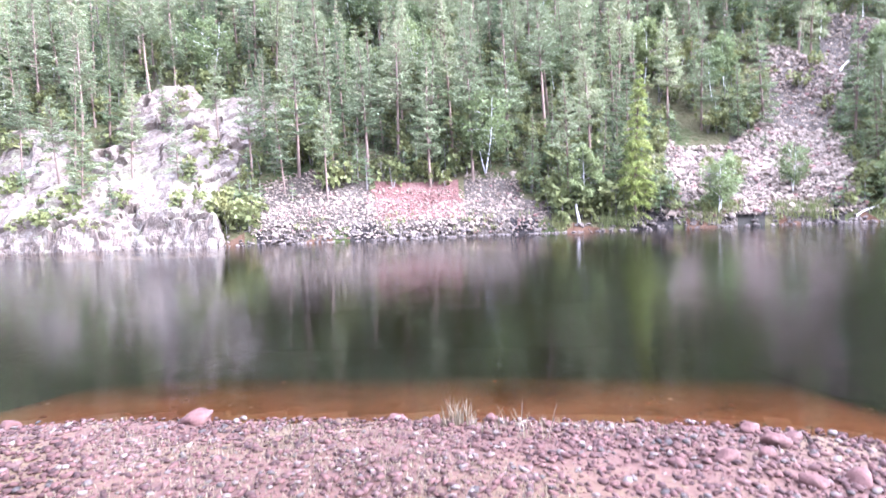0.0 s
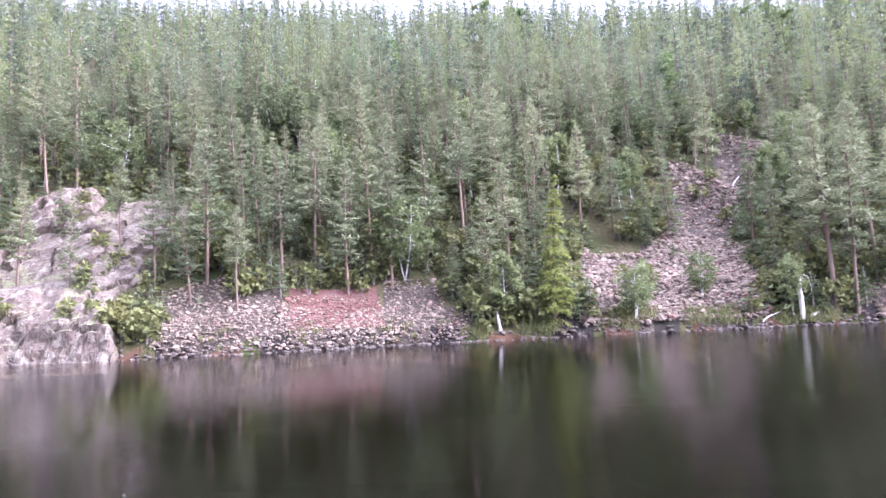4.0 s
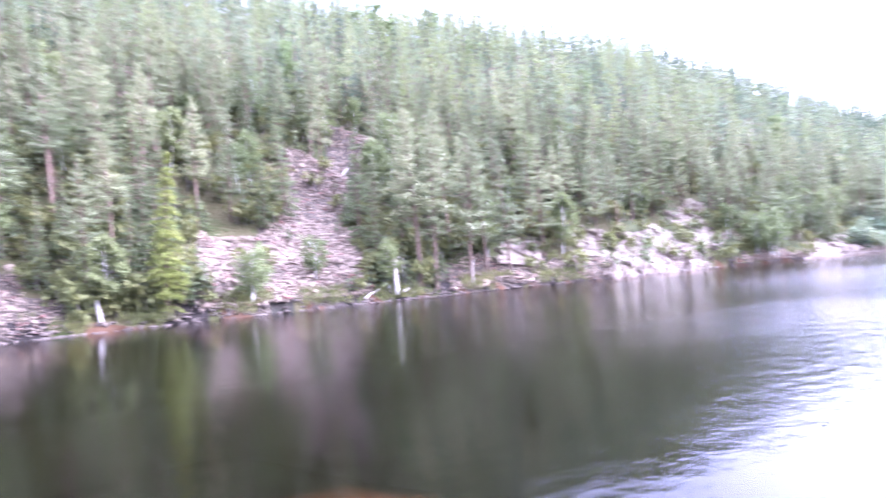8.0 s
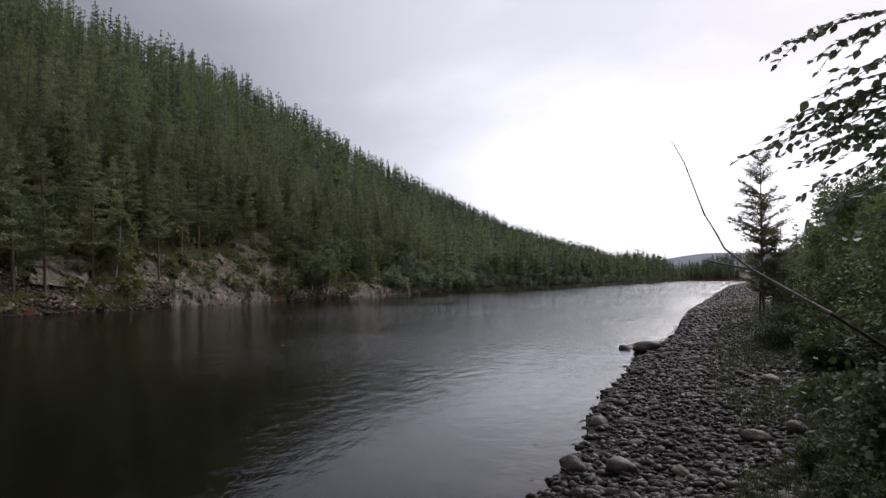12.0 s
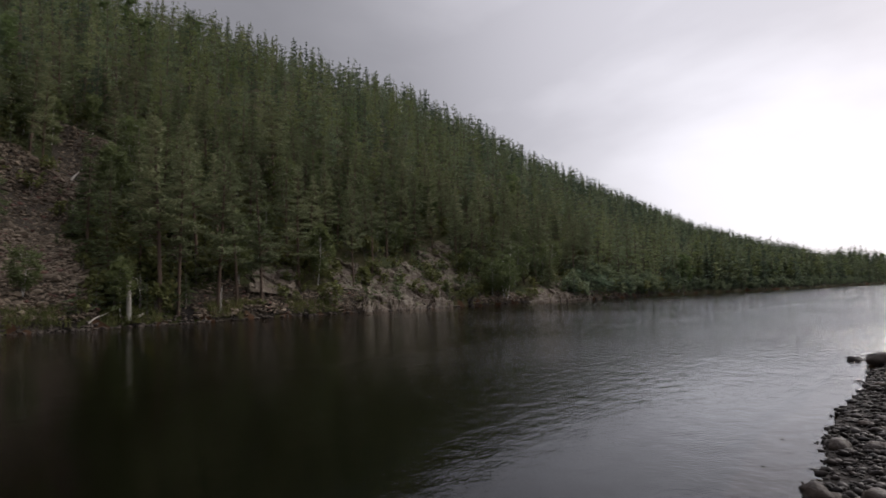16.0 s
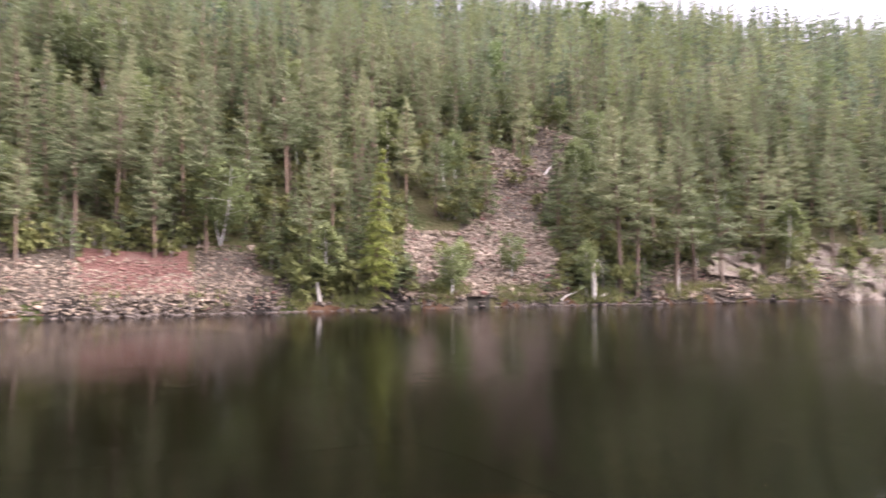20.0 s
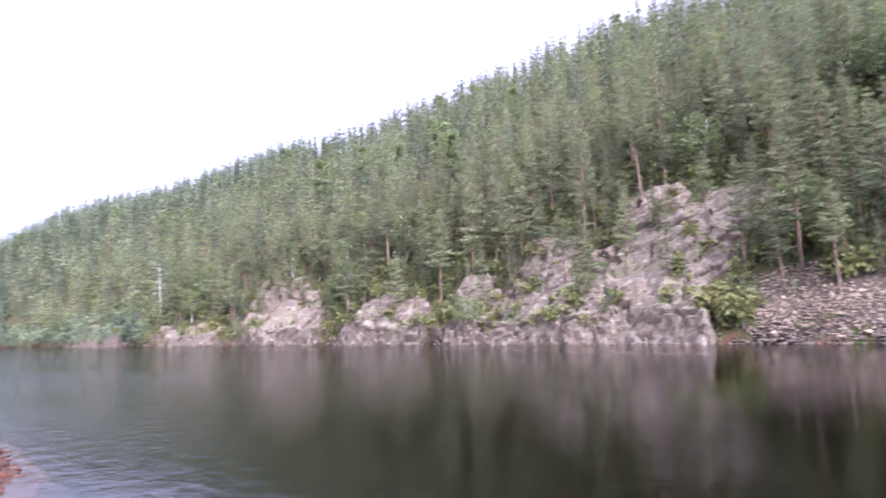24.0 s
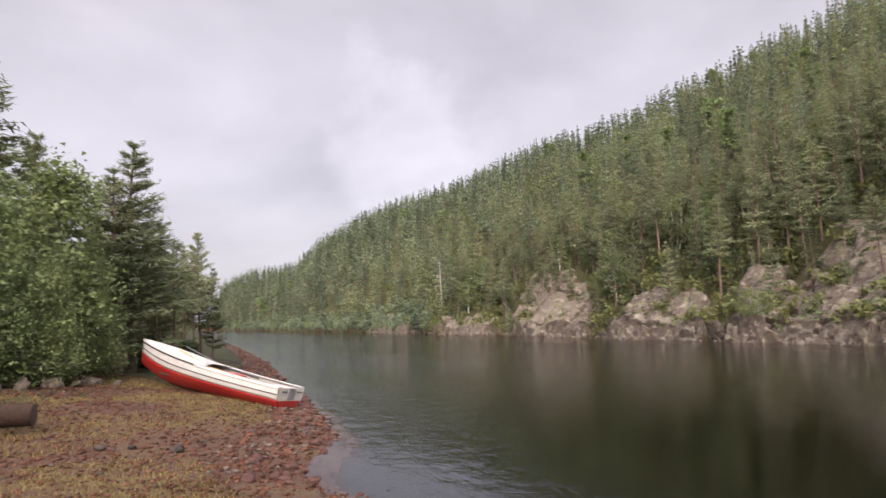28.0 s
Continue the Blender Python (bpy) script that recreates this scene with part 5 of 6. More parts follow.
# ---- stones and gravel of the shore ----
def stone_things():
    rng = np.random.default_rng(31)
    shapes = [mesh_np("stone", *stone_shape(rng, 3, 0.2, (1, rng.uniform(0.7, 0.95), rng.uniform(0.45, 0.7))), WET_STONE, smooth=True) for _ in range(10)]
    red = [mesh_np("stone", *stone_shape(rng, 3, 0.28, (1, 0.8, 0.6)), RED_PEBBLE, smooth=True) for _ in range(3)]

    def put(x, y, s, label, mats=shapes, sink=0.12):
        ob = new("stone", mats[rng.integers(len(mats))])
        ob.matrix_basis = Matrix.LocRotScale((x, y, max(zat(x, y), -0.12) + s * (0.24 - sink)), Euler((rng.uniform(-0.2, 0.2), rng.uniform(-0.2, 0.2), rng.uniform(0, 6.28))), (s, s * rng.uniform(0.85, 1.1), s * rng.uniform(0.85, 1.1)))
        tagged(ob, label, "stone", "stones on the near shore")

    # the ones that stand out
    for x, y, s in ((20.6, 0.95, 0.55), (19.7, 0.35, 0.8), (6.9, 1.36, 0.22), (7.3, 1.0, 0.34), (7.1, 0.45, 0.36), (5.85, 1.25, 0.22), (6.2, 0.8, 0.2), (9.6, 0.9, 0.35), (12.1, -1.8, 0.4), (8.2, -1.0, 0.34), (8.5, -1.5, 0.32)):
        put(x, y, s, "smooth dark wet boulder at the water's edge")
    for x, y, s in ((-3.15, 4.62, 0.27), (-1.28, 4.8, 0.2), (-0.4, 4.78, 0.15), (1.25, 3.55, 0.16), (0.9, 3.4, 0.14), (-5.05, 4.55, 0.18), (1.95, 4.3, 0.14), (1.55, 3.7, 0.15), (1.7, 4.5, 0.16), (1.75, 4.05, 0.24)):
        put(x, y, s, "reddish-grey stone lying on the gravel", red)
    for x, y, s in ((1.6, 3.1, 0.15), (1.9, 3.2, 0.17), (-10.5, -2.3, 0.14), (2.2, 3.0, 0.14), (-0.9, 4.72, 0.14), (0.1, 4.6, 0.12)):
        put(x, y, s, "rust-red broken stone on the gravel", red)
    for x, y, s in ((-10.55, -2.45, 0.2), (-10.7, -2.05, 0.15), (-10.65, -1.4, 0.24), (-15.9, -4.7, 0.5), (-16.4, -4.4, 0.38), (-17.0, -4.2, 0.42), (-15.3, -5.2, 0.45), (-17.6, -3.7, 0.3), (-14.9, -4.9, 0.36), (-14.5, -5.3, 0.34)):
        put(x, y, s, "grey lichened stone at the beach's upper edge", shapes if x > -12 else BLOCKS)
    n = 0
    while n < 160:
        x = 4.5 + 24 * rng.random() ** 1.6
        y = float(np.interp(x, NX, NY)) - rng.random() ** 1.5 * 4.2 + 0.15
        put(x, y, rng.uniform(0.09, 0.19) * (1 + x / 40), "rounded grey-brown river cobble on the shingle")
        n += 1
    for _ in range(120):
        x = -9 - 30 * rng.random() ** 1.3
        y = float(np.interp(x, NX, NY)) - rng.random() * 1.1 + 0.12
        put(x, y, rng.uniform(0.09, 0.2) * (1 - x / 60), "dark reddish broken stone along the waterline", red)
    tiny = [stone_shape(rng, 1, 0.4, (1, rng.uniform(0.6, 0.9), rng.uniform(0.4, 0.65))) for _ in range(12)]
    mid = [stone_shape(rng, 2, 0.2, (1, 0.8, 0.55)) for _ in range(8)]

    def scatter(n, x0, x1, depth, power, bias=1.0):
        x = x0 + (x1 - x0) * rng.random(n) ** bias
        y = np.interp(x, NX, NY) + 0.12 - rng.random(n) ** power * depth
        return np.stack([x, y, np.maximum(ground_z(x, y), -0.5)], 1)

    p = scatter(12500, 4.3, 60, 4.8, 1.0, 2.4)
    strew("shingle", p, (0.035 + 0.10 * rng.random(len(p)) ** 1.8) * (1 + p[:, 0] / 35), tiny, rng, [WET_PEBBLE], "grey-brown wet rounded shingle of the downstream shore", "shingle")
    p = scatter(2600, 45, 190, 7.0, 1.0, 1.6)
    strew("shingle", p, rng.uniform(0.15, 0.45, len(p)) * (0.7 + p[:, 0] / 160), tiny, rng, [WET_PEBBLE], "dark shingle of the far end of the shore", "shingle", sink=0.2)
    p = scatter(9000, 4.3, 17, 4.2, 0.9, 1.3)
    strew("shingle", p, 0.03 + 0.13 * rng.random(len(p)) ** 2.6, tiny, rng, [WET_PEBBLE], "wet brown-grey shingle close beside the water", "shingle")
    p = scatter(17000, -7.0, 4.6, 2.7, 1.0)
    strew("gravel", p, 0.015 + 0.065 * rng.random(len(p)) ** 2.6, tiny, rng, [RED_PEBBLE, PEBBLE], "reddish gravel on the beach", "gravel", (rng.random(len(p)) < 0.12).astype(int), sink=0.08)
    p = scatter(15000, -21, -7.0, 6.5, 0.8, 0.75)
    strew("gravel", p, 0.022 + 0.075 * rng.random(len(p)) ** 2.6, tiny, rng, [BROWN_PEBBLE, PEBBLE], "rust-brown gravel and broken stones on the beach", "gravel", (rng.random(len(p)) < 0.04).astype(int), sink=0.1)
    p = scatter(2600, -80, -9, 1.6, 0.7, 0.5)
    strew("shore_stones", p, rng.uniform(0.04, 0.11, len(p)) * (1 - p[:, 0] / 50), tiny, rng, [PEBBLE, BROWN_PEBBLE], "dark broken stones along the upstream waterline", "stones", (rng.random(len(p)) < 0.7).astype(int), smooth=False)
    # stones under the shallow water
    x = rng.uniform(-7, 4.5, 900)
    y = np.interp(x, NX, NY) + rng.uniform(0.1, 2.6, 900) * rng.random(900)
    strew("sunken_stones", np.stack([x, y, ground_z(x, y) - 0.03], 1), rng.uniform(0.04, 0.11, 900), tiny, rng, [BROWN_PEBBLE, PEBBLE], "brown stones under the shallow water", "stones", (rng.random(900) < 0.4).astype(int))


stone_things()


# ---- grass and shrubs of the near bank ----
def blades(p, rng, h, n, spread, wide=0.004):
    """Thin bent blades round each point."""
    P = np.repeat(p, n, 0) + np.concatenate([rng.normal(size=(len(p) * n, 2)) * spread, np.zeros((len(p) * n, 1))], 1)
    a = rng.uniform(0, 6.28, len(P))
    d = np.stack([np.cos(a), np.sin(a), 0 * a], 1)
    hh = h * rng.uniform(0.4, 1.2, (len(P), 1))
    w = np.stack([-d[:, 1], d[:, 0], 0 * a], 1) * wide
    up = np.array([[0, 0, 1.0]])
    mid, tip = P + up * hh * 0.6 + d * hh * 0.12, P + up * hh + d * hh * 0.4
    V = np.stack([P - w, P + w, mid + w * 0.8, mid - w * 0.8, tip + w * 0.2, tip - w * 0.2], 1).reshape(-1, 3)
    k = np.arange(len(P))[:, None] * 6
    return V, np.concatenate([k + [0, 1, 2, 3], k + [3, 2, 4, 5]])


def build_grass():
    rng = np.random.default_rng(8)
    x = np.concatenate([rng.normal(-0.66, 0.06, 10), rng.normal(-0.3, 0.25, 8)])
    y = np.concatenate([rng.normal(4.6, 0.05, 10), rng.normal(4.35, 0.12, 8)])
    v, q = blades(np.stack([x, y, ground_z(x, y)], 1), rng, 0.2, 7, 0.035)
    tagged(new("grass_tuft", mesh_np("grass_tuft", v, q, GRASS)), "tall tuft of dry yellow grass at the water's edge", "grass", kind="stuff")
    x, y = rng.uniform(-7, 4.0, 5200), rng.uniform(1.5, 4.8, 5200)
    ok = (wobble(x, y, 1.1, 0.3) > 0.1) & (near_gap(x, y) > 0.25)
    x, y = x[ok], y[ok]
    v, q = blades(np.stack([x, y, ground_z(x, y)], 1), rng, 0.035, 7, 0.07, 0.003)
    tagged(new("dry_grass", mesh_np("dry_grass", v, q, GRASS)), "short dry grass patches on the gravel", "grass", kind="stuff")
    x, y = rng.uniform(-20, -7, 13000), rng.uniform(-8, 0.8, 13000)
    ok = (wobble(x, y, 0.8, 1.1) > -0.2) & (near_gap(x, y) > 1.3)
    x, y = x[ok], y[ok]
    v, q = blades(np.stack([x, y, ground_z(x, y)], 1), rng, 0.05, 6, 0.08)
    tagged(new("dry_grass", mesh_np("dry_grass", v, q, OCHRE_GRASS)), "yellowish grass patches on the boat beach", "grass", kind="stuff")
    az, u = np.concatenate([rng.uniform(2, 48, 1500), rng.uniform(-80, 70, 900)]), rng.uniform(0.1, 1.3, 2400)
    ok = (wobble(az, u, 0.9, 0.5) > -0.1) & ((az > 2) | (az < -60) | (rng.random(2400) < 0.4))
    fx, fy, fz = at_far(az[ok], u[ok])
    v, q = blades(np.stack([fx, fy, fz], 1), rng, 0.34, 9, 0.16, 0.016)
    tagged(new("bank_grass", mesh_np("bank_grass", v, q, SHRUB_GREEN)), "yellow-green grass fringe along the far water's edge", "grass", kind="stuff")
    x = rng.uniform(0, 1, 9000) ** 1.5 * 55 + 5
    y = np.interp(x, NX, NY) - rng.uniform(1.9, 7, 9000)
    ok = wobble(x, y, 0.7, 2.1) > -0.35
    x, y = x[ok], y[ok]
    v, q = blades(np.stack([x, y, ground_z(x, y)], 1), rng, 0.16, 7, 0.07)
    tagged(new("green_grass", mesh_np("green_grass", v, q, HERB_GREEN)), "green grass and herbs among the stones", "grass", kind="stuff")


build_grass()


def build_near_trees():
    rng = np.random.default_rng(77)
    pine = [conifer(rng, 7, b, 1.35, 26, 7, 75, 0.05, -0.1, gaps=0.14, long=4.6, tri=True) for b in (0.14, 0.25, 0.06)] + [conifer(rng, 7, 0.42, 1.5, 15, 6, 50, 0.065, -0.05, top=0.3, gaps=0.15, tri=True)]
    spruce = [conifer(rng, 7, 0.03, 1.5, 24, 6, 36, 0.08, 0.25, gaps=0.1, tri=True) for _ in range(2)]
    birch = [broadleaf(rng, 5, 0.05, 1.35, 70, 90, 0.075, 3, tri=True, cone=True), broadleaf(rng, 5, 0.08, 1.3, 90, 90, 0.075, 1, tri=True, cone=True)]
    kinds = {"pine": (pine, PINE_BARK, PINE_GREEN, "pine_tree", "young dark green pine on the near bank", 7), "spruce": (spruce, PINE_BARK, SPRUCE_GREEN, "spruce_tree", "dark spruce clothed to the ground on the near bank", 7),
             "birch": (birch, TWIG_BARK, NEAR_BIRCH, "birch_tree", "bushy green birch beside the beach", 5)}
    first = {}

    def put(kind, x, y, h, k=None, wide=1.0):
        shapes, bark, green, name, label, h0 = kinds[kind]
        k = int(rng.integers(len(shapes))) if k is None else k
        s = h / h0
        m = Matrix.LocRotScale((x, y, zat(x, y) - 0.05), Euler((0, 0, rng.uniform(0, 6.28))), (s * wide, s * wide, s))
        if (kind, k) not in first:
            first[kind, k] = make_tree(name, label, "trees of the near bank", shapes[k], bark, green, m)
        else:
            copy_thing(first[kind, k], Matrix.Identity(4)).matrix_basis = m

    # beside the boat
    put("birch", -17.6, -5.4, 5.5, 1, 1.2)
    put("birch", -15.4, -6.0, 4.3, 0, 1.0)
    put("birch", -18.6, -4.9, 3.4, 0, 1.0)
    put("birch", -16.2, -5.1, 3.0, 0, 1.0)
    put("pine", -22.4, -4.3, 7.6, 2, 1.4)
    put("pine", -22.0, -4.6, 6.5, 0, 1.3)
    put("pine", -23.2, -5.6, 6.2, 2)
    put("spruce", -19.2, -7.2, 8.4, 0, 1.35)
    put("spruce", -20.5, -8.2, 8.8, 1, 1.3)
    put("spruce", -22.4, -7.0, 7.2, 1, 1.2)
    put("pine", -19.6, -6.4, 6.6, 2)
    put("pine", -33, -3.3, 6.3, 1)
    put("pine", -34, -2.9, 4.7, 0)
    put("pine", -28, -4.4, 5.0, 1)
    put("pine", -37, -4.6, 6.0, 2)
    for x, y, h in ((-24.6, -4.0, 5.2), (-26.2, -3.6, 4.8), (-27.8, -4.8, 5.4), (-30.5, -3.4, 4.8), (-31.6, -4.4, 5.2), (-25.4, -5.4, 5.8)):
        put("pine", x, y, h, 3, 0.85)
    for _ in range(12):
        x = rng.uniform(-50, -27)
        put(str(rng.choice(["pine", "spruce"])), x, float(np.interp(x, NX, NY)) - rng.uniform(6, 10), rng.uniform(4.5, 6.5))
    for _ in range(34):
        x = -24 - 60 * rng.random() ** 1.4
        put(str(rng.choice(["pine", "pine", "spruce"])), x, float(np.interp(x, NX, NY)) - rng.uniform(5.0, 14), rng.uniform(4.5, 7))
    # downstream
    put("pine", 29.6, -4.25, 6.9, 3, 0.8)
    put("pine", 30.2, -4.15, 4.6, 1)
    put("pine", 29.0, -4.5, 3.8, 1)
    put("spruce", 33, -7.5, 6.2, 0)
    put("spruce", 26, -7.2, 5.6, 1)
    put("birch", 14.5, -6.0, 3.0, 0)
    put("birch", 18.5, -6.6, 3.2, 1)
    put("spruce", 22.5, -7.4, 5.0, 0)
    for _ in range(26):
        x = 13 + 34 * rng.random() ** 1.2
        put("birch", x, float(np.interp(x, NX, NY)) - rng.uniform(4.6, 7.5) - 0.03 * x, rng.uniform(2.6, 4.4), None, 1.1)
    for _ in range(22):
        x = 15 + 30 * rng.random()
        put(str(rng.choice(["pine", "spruce", "birch"])), x, float(np.interp(x, NX, NY)) - rng.uniform(6.5, 13), rng.uniform(3.2, 5.4))
    for _ in range(34):
        x = 24 + 110 * rng.random() ** 1.2
        put(str(rng.choice(["pine", "spruce", "spruce", "birch"])), x, float(np.interp(x, NX, NY)) - rng.uniform(6.0, 15) - x * 0.02, rng.uniform(4.5, 7.5))
    for _ in range(46):
        a, r = rng.uniform(115, 245), rng.uniform(14, 45)
        put(str(rng.choice(["pine", "spruce", "birch"])), r * math.sin(radians(a)), r * math.cos(radians(a)) - 3, rng.uniform(5, 8.5))
    # low bushes at the foot of the trees
    bush = [broadleaf(rng, 1.3, 0.03, 0.7, 16, 42, 0.075, 5), broadleaf(rng, 1.0, 0.03, 0.7, 16, 42, 0.075, 5)]
    made = {}
    spots = [(5.7, -1.35, 0.3), (6.4, -1.6, 0.35), (5.1, -1.4, 0.3), (7.3, -1.8, 0.35), (8.0, -2.0, 0.4), (6.9, -1.4, 0.28), (9.5, -2.9, 0.8), (8.3, -2.6, 0.6), (7.0, -2.2, 0.5), (11.5, -3.6, 1.1), (13.0, -4.3, 1.2), (15.5, -4.6, 1.0), (6.1, -1.9, 0.7), (10.2, -4.2, 1.3), (17.5, -5.0, 1.2), (20.5, -5.4, 1.2), (8.8, -3.9, 1.2), (24, -5.6, 1.1), (12.2, -5.4, 1.5), (5.4, -2.6, 0.9),
             (-14.6, -6.0, 0.9), (-17.3, -5.0, 0.8), (-15.2, -5.5, 0.8), (-20.3, -5.0, 0.8), (-24.5, -4.3, 0.8), (-30, -3.6, 0.8), (-27, -3.8, 0.6)]
    for _ in range(46):
        x = 7 + 30 * rng.random() ** 1.5
        d = rng.random()
        spots.append((x, float(np.interp(x, NX, NY)) - 2.7 - 2.8 * d - 0.02 * x, rng.uniform(0.22, 0.4) + (0.5 + 0.02 * x) * d))
    for i, (x, y, s) in enumerate(spots):
        k = i % 2
        m = Matrix.LocRotScale((x, y, zat(x, y) - 0.03), Euler((0, 0, rng.uniform(0, 6.28))), (s, s, s))
        if k not in made:
            made[k] = make_tree("bush", "low leafy green bush with thin stems on the near bank", "bushes of the near bank", bush[k], TWIG_BARK, HERB_GREEN, m, "bush")
        else:
            copy_thing(made[k], Matrix.Identity(4)).matrix_basis = m


build_near_trees()


# ---- the alder and the dead branch beside the camera ----
def leaf_mesh():
    """One pointed oval leaf folded along its midrib."""
    t = np.linspace(0, 1, 6)
    w = 0.36 * np.sin(np.pi * t ** 0.8) * (1 - 0.25 * t)
    V = [(x, -a, 0.12 * a) for x, a in zip(t, w)] + [(x, 0, 0) for x in t] + [(x, a, 0.12 * a) for x, a in zip(t, w)]
    Q = [(i, i + 1, 7 + i, 6 + i) for i in range(5)] + [(6 + i, 7 + i, 13 + i, 12 + i) for i in range(5)]
    return mesh_np("leaf", V, Q, ALDER_GREEN)


def build_alder():
    rng = np.random.default_rng(19)
    x0, y0 = 4.55, -2.0
    z0 = zat(x0, y0)
    alder = thing("alder_tree", "young alder with hanging green leaves beside the shore", "tree", m=Matrix.Translation((x0, y0, z0)))
    v, q = tube([(0, 0, -0.1), (0.02, 0.05, 1.0), (-0.05, 0.15, 2.0), (-0.05, 0.2, 3.0), (0.0, 0.2, 4.0)], [0.05, 0.045, 0.035, 0.022, 0.008], 9)
    part("trunk", mesh_np("trunk", v, q, TWIG_BARK, smooth=True), alder)
    leaf = leaf_mesh()
    # where the limbs end
    tips = [(4.36, -0.61, 3.59), (4.38, -0.43, 2.93), (4.36, -0.59, 3.04), (4.35, -0.68, 3.12), (4.33, -0.81, 3.26), (4.34, -0.75, 2.87), (4.33, -0.79, 2.69), (4.31, -0.87, 3.52), (4.30, -0.93, 3.35),
            (4.31, -0.87, 2.59), (4.29, -0.95, 2.86), (4.33, -0.82, 2.99), (4.30, -0.92, 3.12), (4.6, -0.9, 3.0), (4.7, -0.95, 2.6), (4.5, -1.0, 2.4)]
    for a, b, c in tips:
        end = np.array([a - x0, b - y0, c - z0])
        root = np.array([-0.03, 0.15, end[2] + rng.uniform(0.05, 0.3)])
        f = np.linspace(0, 1, 9)[:, None]
        pts = root + (end - root) * f + np.array([0, 0, 0.16]) * np.sin(f * np.pi) + np.concatenate([0.02 * np.sin(f * 9 + a), 0 * f, 0.015 * np.sin(f * 11 + c)], 1)
        v, q = tube(pts, np.linspace(0.008, 0.0016, 9), 6)
        limb = part("limb", mesh_np("limb", v, q, TWIG_BARK, smooth=True), alder)
        shoots = [(pts, 0.3)]
        # side shoots, hanging a little
        for g in (0.35, 0.5, 0.65, 0.8):
            p0 = np.array([np.interp(g, f[:, 0], pts[:, k]) for k in range(3)])
            d = (end - root) * 0.22 * (1.2 - g) + np.array([rng.uniform(-0.14, 0.14), rng.uniform(0, 0.1), rng.uniform(-0.16, 0.06)])
            w = np.linspace(0, 1, 5)[:, None]
            sp = p0 + d * w - np.array([0, 0, 0.05]) * w * w
            v, q = tube(sp, np.linspace(0.003, 0.0012, 5), 5)
            part("twig", mesh_np("twig", v, q, TWIG_BARK, smooth=True), limb)
            shoots.append((sp, 0.1))
        # leaves in turn on either side of each shoot, on short stalks
        for line, start in shoots:
            n = max(3, int(np.linalg.norm(line[-1] - line[0]) * (1 - start) / 0.032))
            at = np.linspace(0, 1, len(line))
            for i in range(n + 1):
                g = start + (1 - start) * i / n
                p = np.array([np.interp(g, at, line[:, k]) for k in range(3)])
                t = line[-1] - line[0]
                s = rng.uniform(0.045, 0.08) * (0.75 if i == n else 1)
                yaw = math.atan2(t[1], t[0]) + (0 if i == n else (0.9 if i % 2 else -0.9)) + rng.normal() * 0.35
                lf = part("leaf", leaf, limb)
                lf.matrix_basis = Matrix.LocRotScale(Vector(p), Euler((rng.normal() * 0.6, rng.uniform(0.0, 1.0), yaw)), (s, s, s))
    return alder


build_alder()


def build_dead_branch():
    b = thing("dead_branch", "bare grey dead branch reaching out over the shore, wet with drops", "branch")
    z = zat(3.2, -1.9)
    v, q = tube([(3.15, -2.0, z - 0.1), (3.22, -1.5, 1.2), (3.30, -1.0, 1.82), (3.335, -0.70, 2.035)], [0.012, 0.011, 0.009, 0.008], 8)
    part("stem_foot", mesh_np("stem_foot", v, q, LOG_BARK, smooth=True), b, "dark wet foot of the branch")
    v, q = tube([(3.335, -0.70, 2.035), (3.34, -0.66, 2.06), (3.45, -0.39, 2.24), (3.48, -0.27, 2.35), (3.50, -0.24, 2.42), (3.50, -0.18, 2.53), (3.50, -0.13, 2.68), (3.50, -0.09, 2.80), (3.50, -0.03, 2.92)],
                [0.009, 0.008, 0.007, 0.005, 0.0045, 0.004, 0.003, 0.0025, 0.0015], 8)
    part("main_stem", mesh_np("main_stem", v, q, TWIG_BARK, smooth=True), b)
    v, q = tube([(3.45, -0.39, 2.24), (3.47, -0.30, 2.262), (3.50, -0.18, 2.29)], [0.0065, 0.005, 0.003], 7)
    part("side_twig", mesh_np("side_twig", v, q, TWIG_BARK, smooth=True), b)


build_dead_branch()


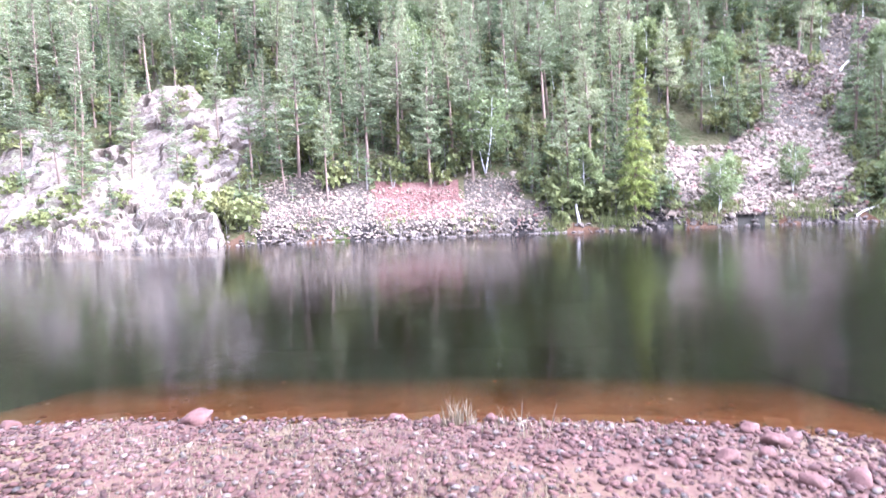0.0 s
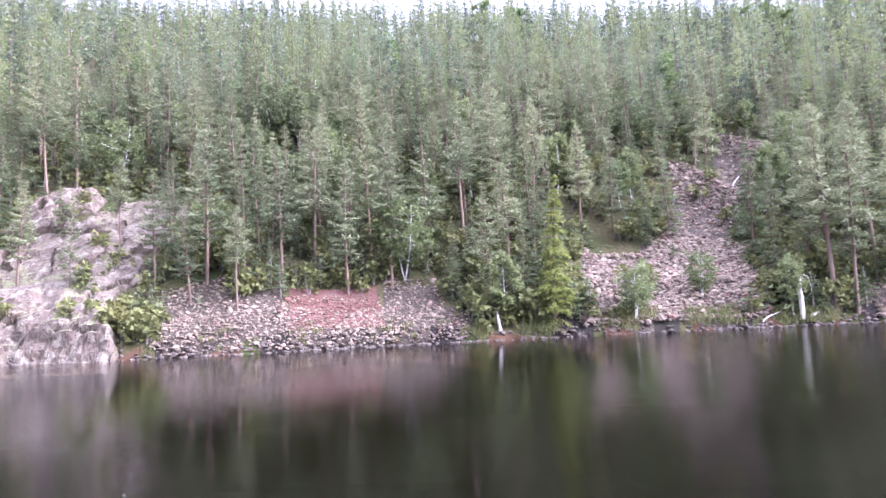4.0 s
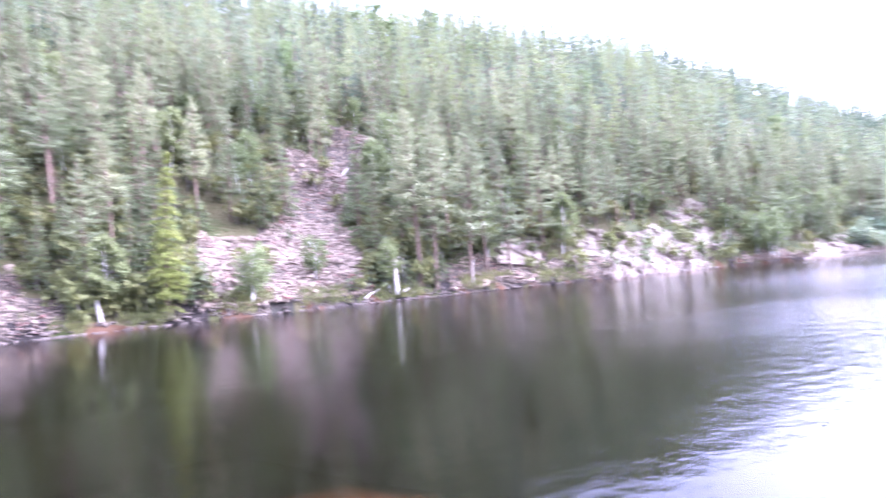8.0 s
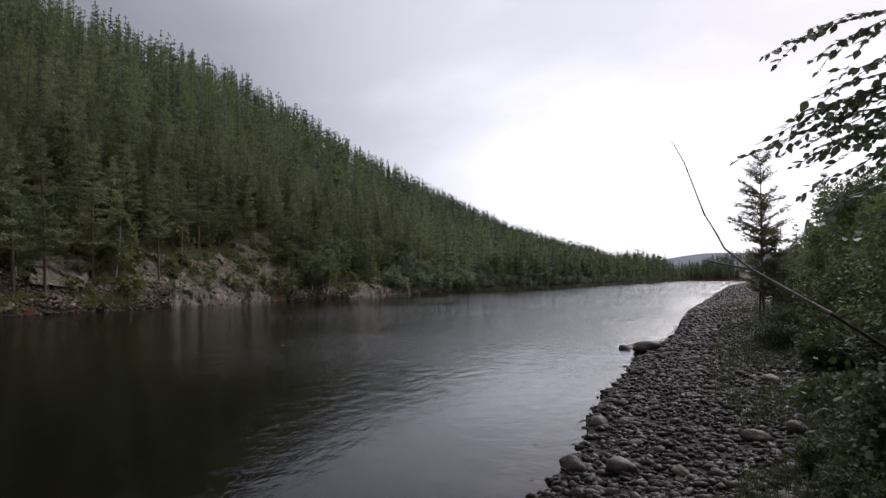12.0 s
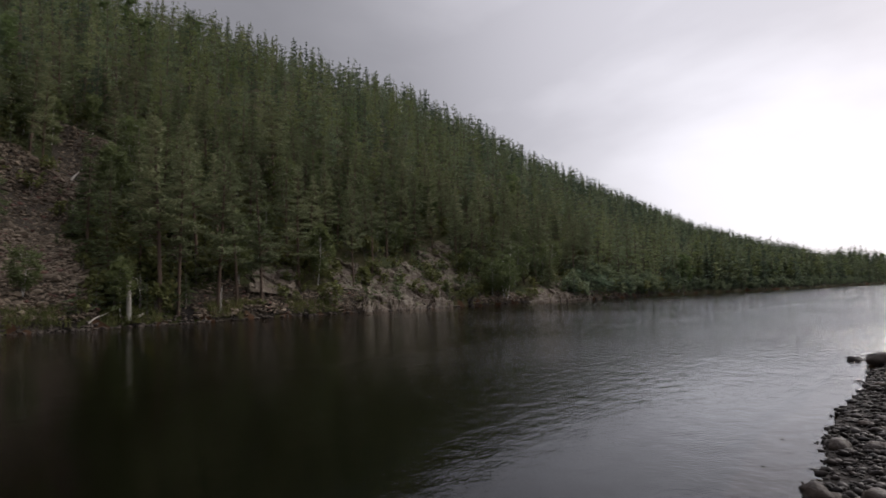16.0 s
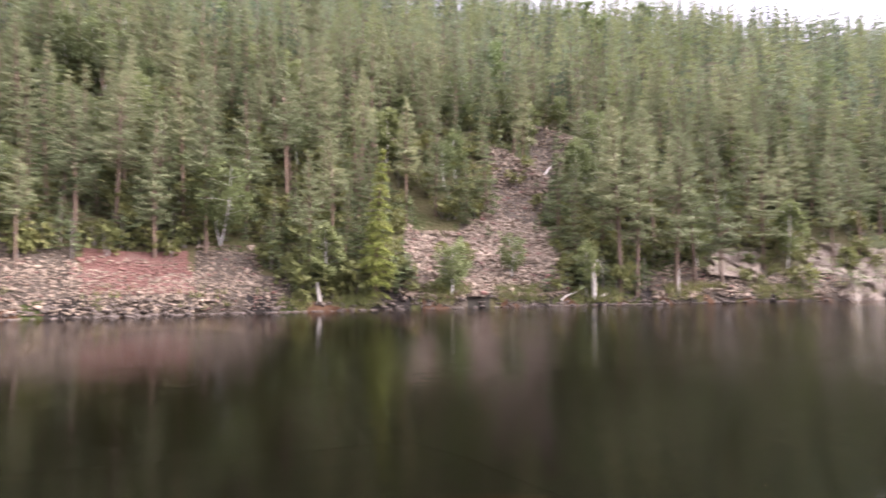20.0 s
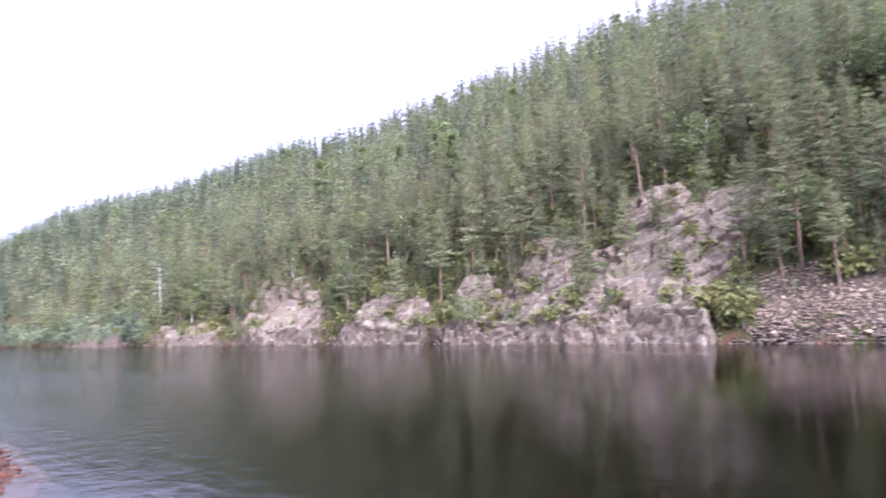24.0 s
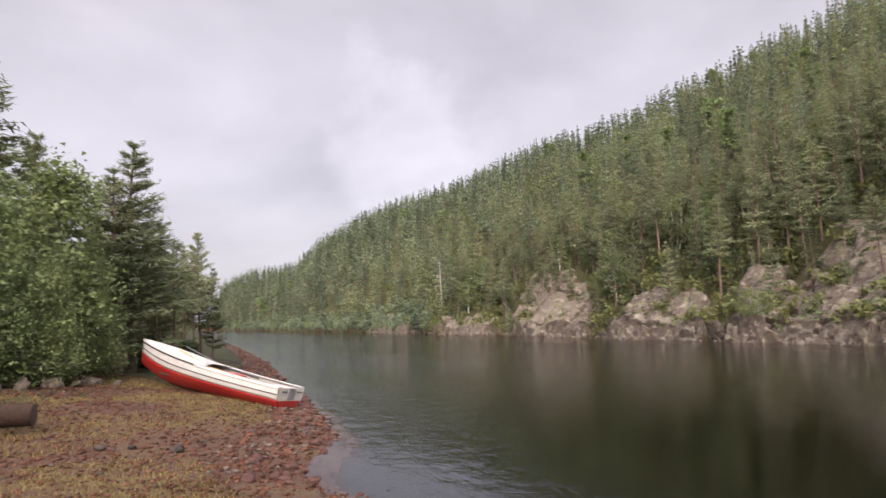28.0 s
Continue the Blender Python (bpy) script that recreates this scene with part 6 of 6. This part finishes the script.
# ---- dead wood on the far bank ----
def stem_on_bank(name, label, category, az, u, h, r, lean=(0, 0), taper=0.7, jag=True):
    x, y, z = (float(c) for c in at_far(az, u))
    s = np.linspace(0, 1, 8)
    v, q = tube(np.stack([lean[0] * s + 0.02 * np.sin(s * 7), lean[1] * s, h * s - 0.15], 1), r * (1 - (1 - taper) * s), 9)
    if jag:
        rng = np.random.default_rng(int(az * 10) % 97)
        v[-9:, 2] += rng.uniform(-0.15, 0.25, 9)
    t = thing(name, label, category, m=Matrix.Translation((x, y, z)))
    part("stem", mesh_np("stem", v, q, DEAD_WOOD, smooth=True), t)
    return t


def fallen(az, u, length, bearing, r, tilt=0.1):
    x, y, z = (float(c) for c in at_far(az, u))
    d = np.array([math.sin(radians(bearing)), math.cos(radians(bearing)), tilt])
    s = np.linspace(0, 1, 7)[:, None]
    pts = np.array([[0, 0, r * 1.2]]) + d * s * length + np.concatenate([0 * s, 0 * s, 0.06 * np.sin(s * 5)], 1)
    v, q = tube(pts, np.linspace(r, r * 0.5, 7), 8)
    t = thing("fallen_log", "bleached fallen log lying at the far water's edge", "log", "fallen logs", m=Matrix.Translation((x, y, z)))
    part("stem", mesh_np("stem", v, q, DEAD_WOOD, smooth=True), t)


snag = stem_on_bank("tree_snag", "tall pale broken dead trunk standing at the water's edge", "dead tree", 28.6, 0.35, 2.9, 0.15)
for _a in ((0.25, 0.1, -0.9), (0.5, 0.0, -1.4), (-0.15, 0.1, -0.7)):
    _v, _q = tube([(0, 0, 2.5), (_a[0], _a[1], 2.3), (_a[0] * 1.5, _a[1], 2.5 + _a[2])], [0.02, 0.015, 0.006], 5)
    part("broken_limb", mesh_np("broken_limb", _v, _q, DEAD_WOOD, smooth=True), snag)
stem_on_bank("tree_stump", "short white birch stump at the far water's edge", "stump", 4.3, 0.4, 1.3, 0.10, (-0.15, 0))
stem_on_bank("tree_snag", "leaning pale dead stem on the far bank", "dead tree", 60.9, 0.6, 2.6, 0.09, (0.9, 0), 0.5)
stem_on_bank("tree_snag", "thin pale dead stem on the far bank", "dead tree", 35.6, 0.6, 1.6, 0.06, (0.1, 0), 0.6)
fallen(29.2, 0.3, 2.6, 60, 0.10, 0.12)
fallen(25.8, 0.2, 1.3, 75, 0.05, 0.45)
fallen(-33.5, 0.5, 3.2, 62, 0.09, 0.22)
fallen(-31.5, 1.5, 2.6, 70, 0.08, 0.3)
fallen(-35.5, 2.5, 2.2, 60, 0.10, 0.2)
fallen(24.5, 17.0, 3.0, 40, 0.08, 0.5)
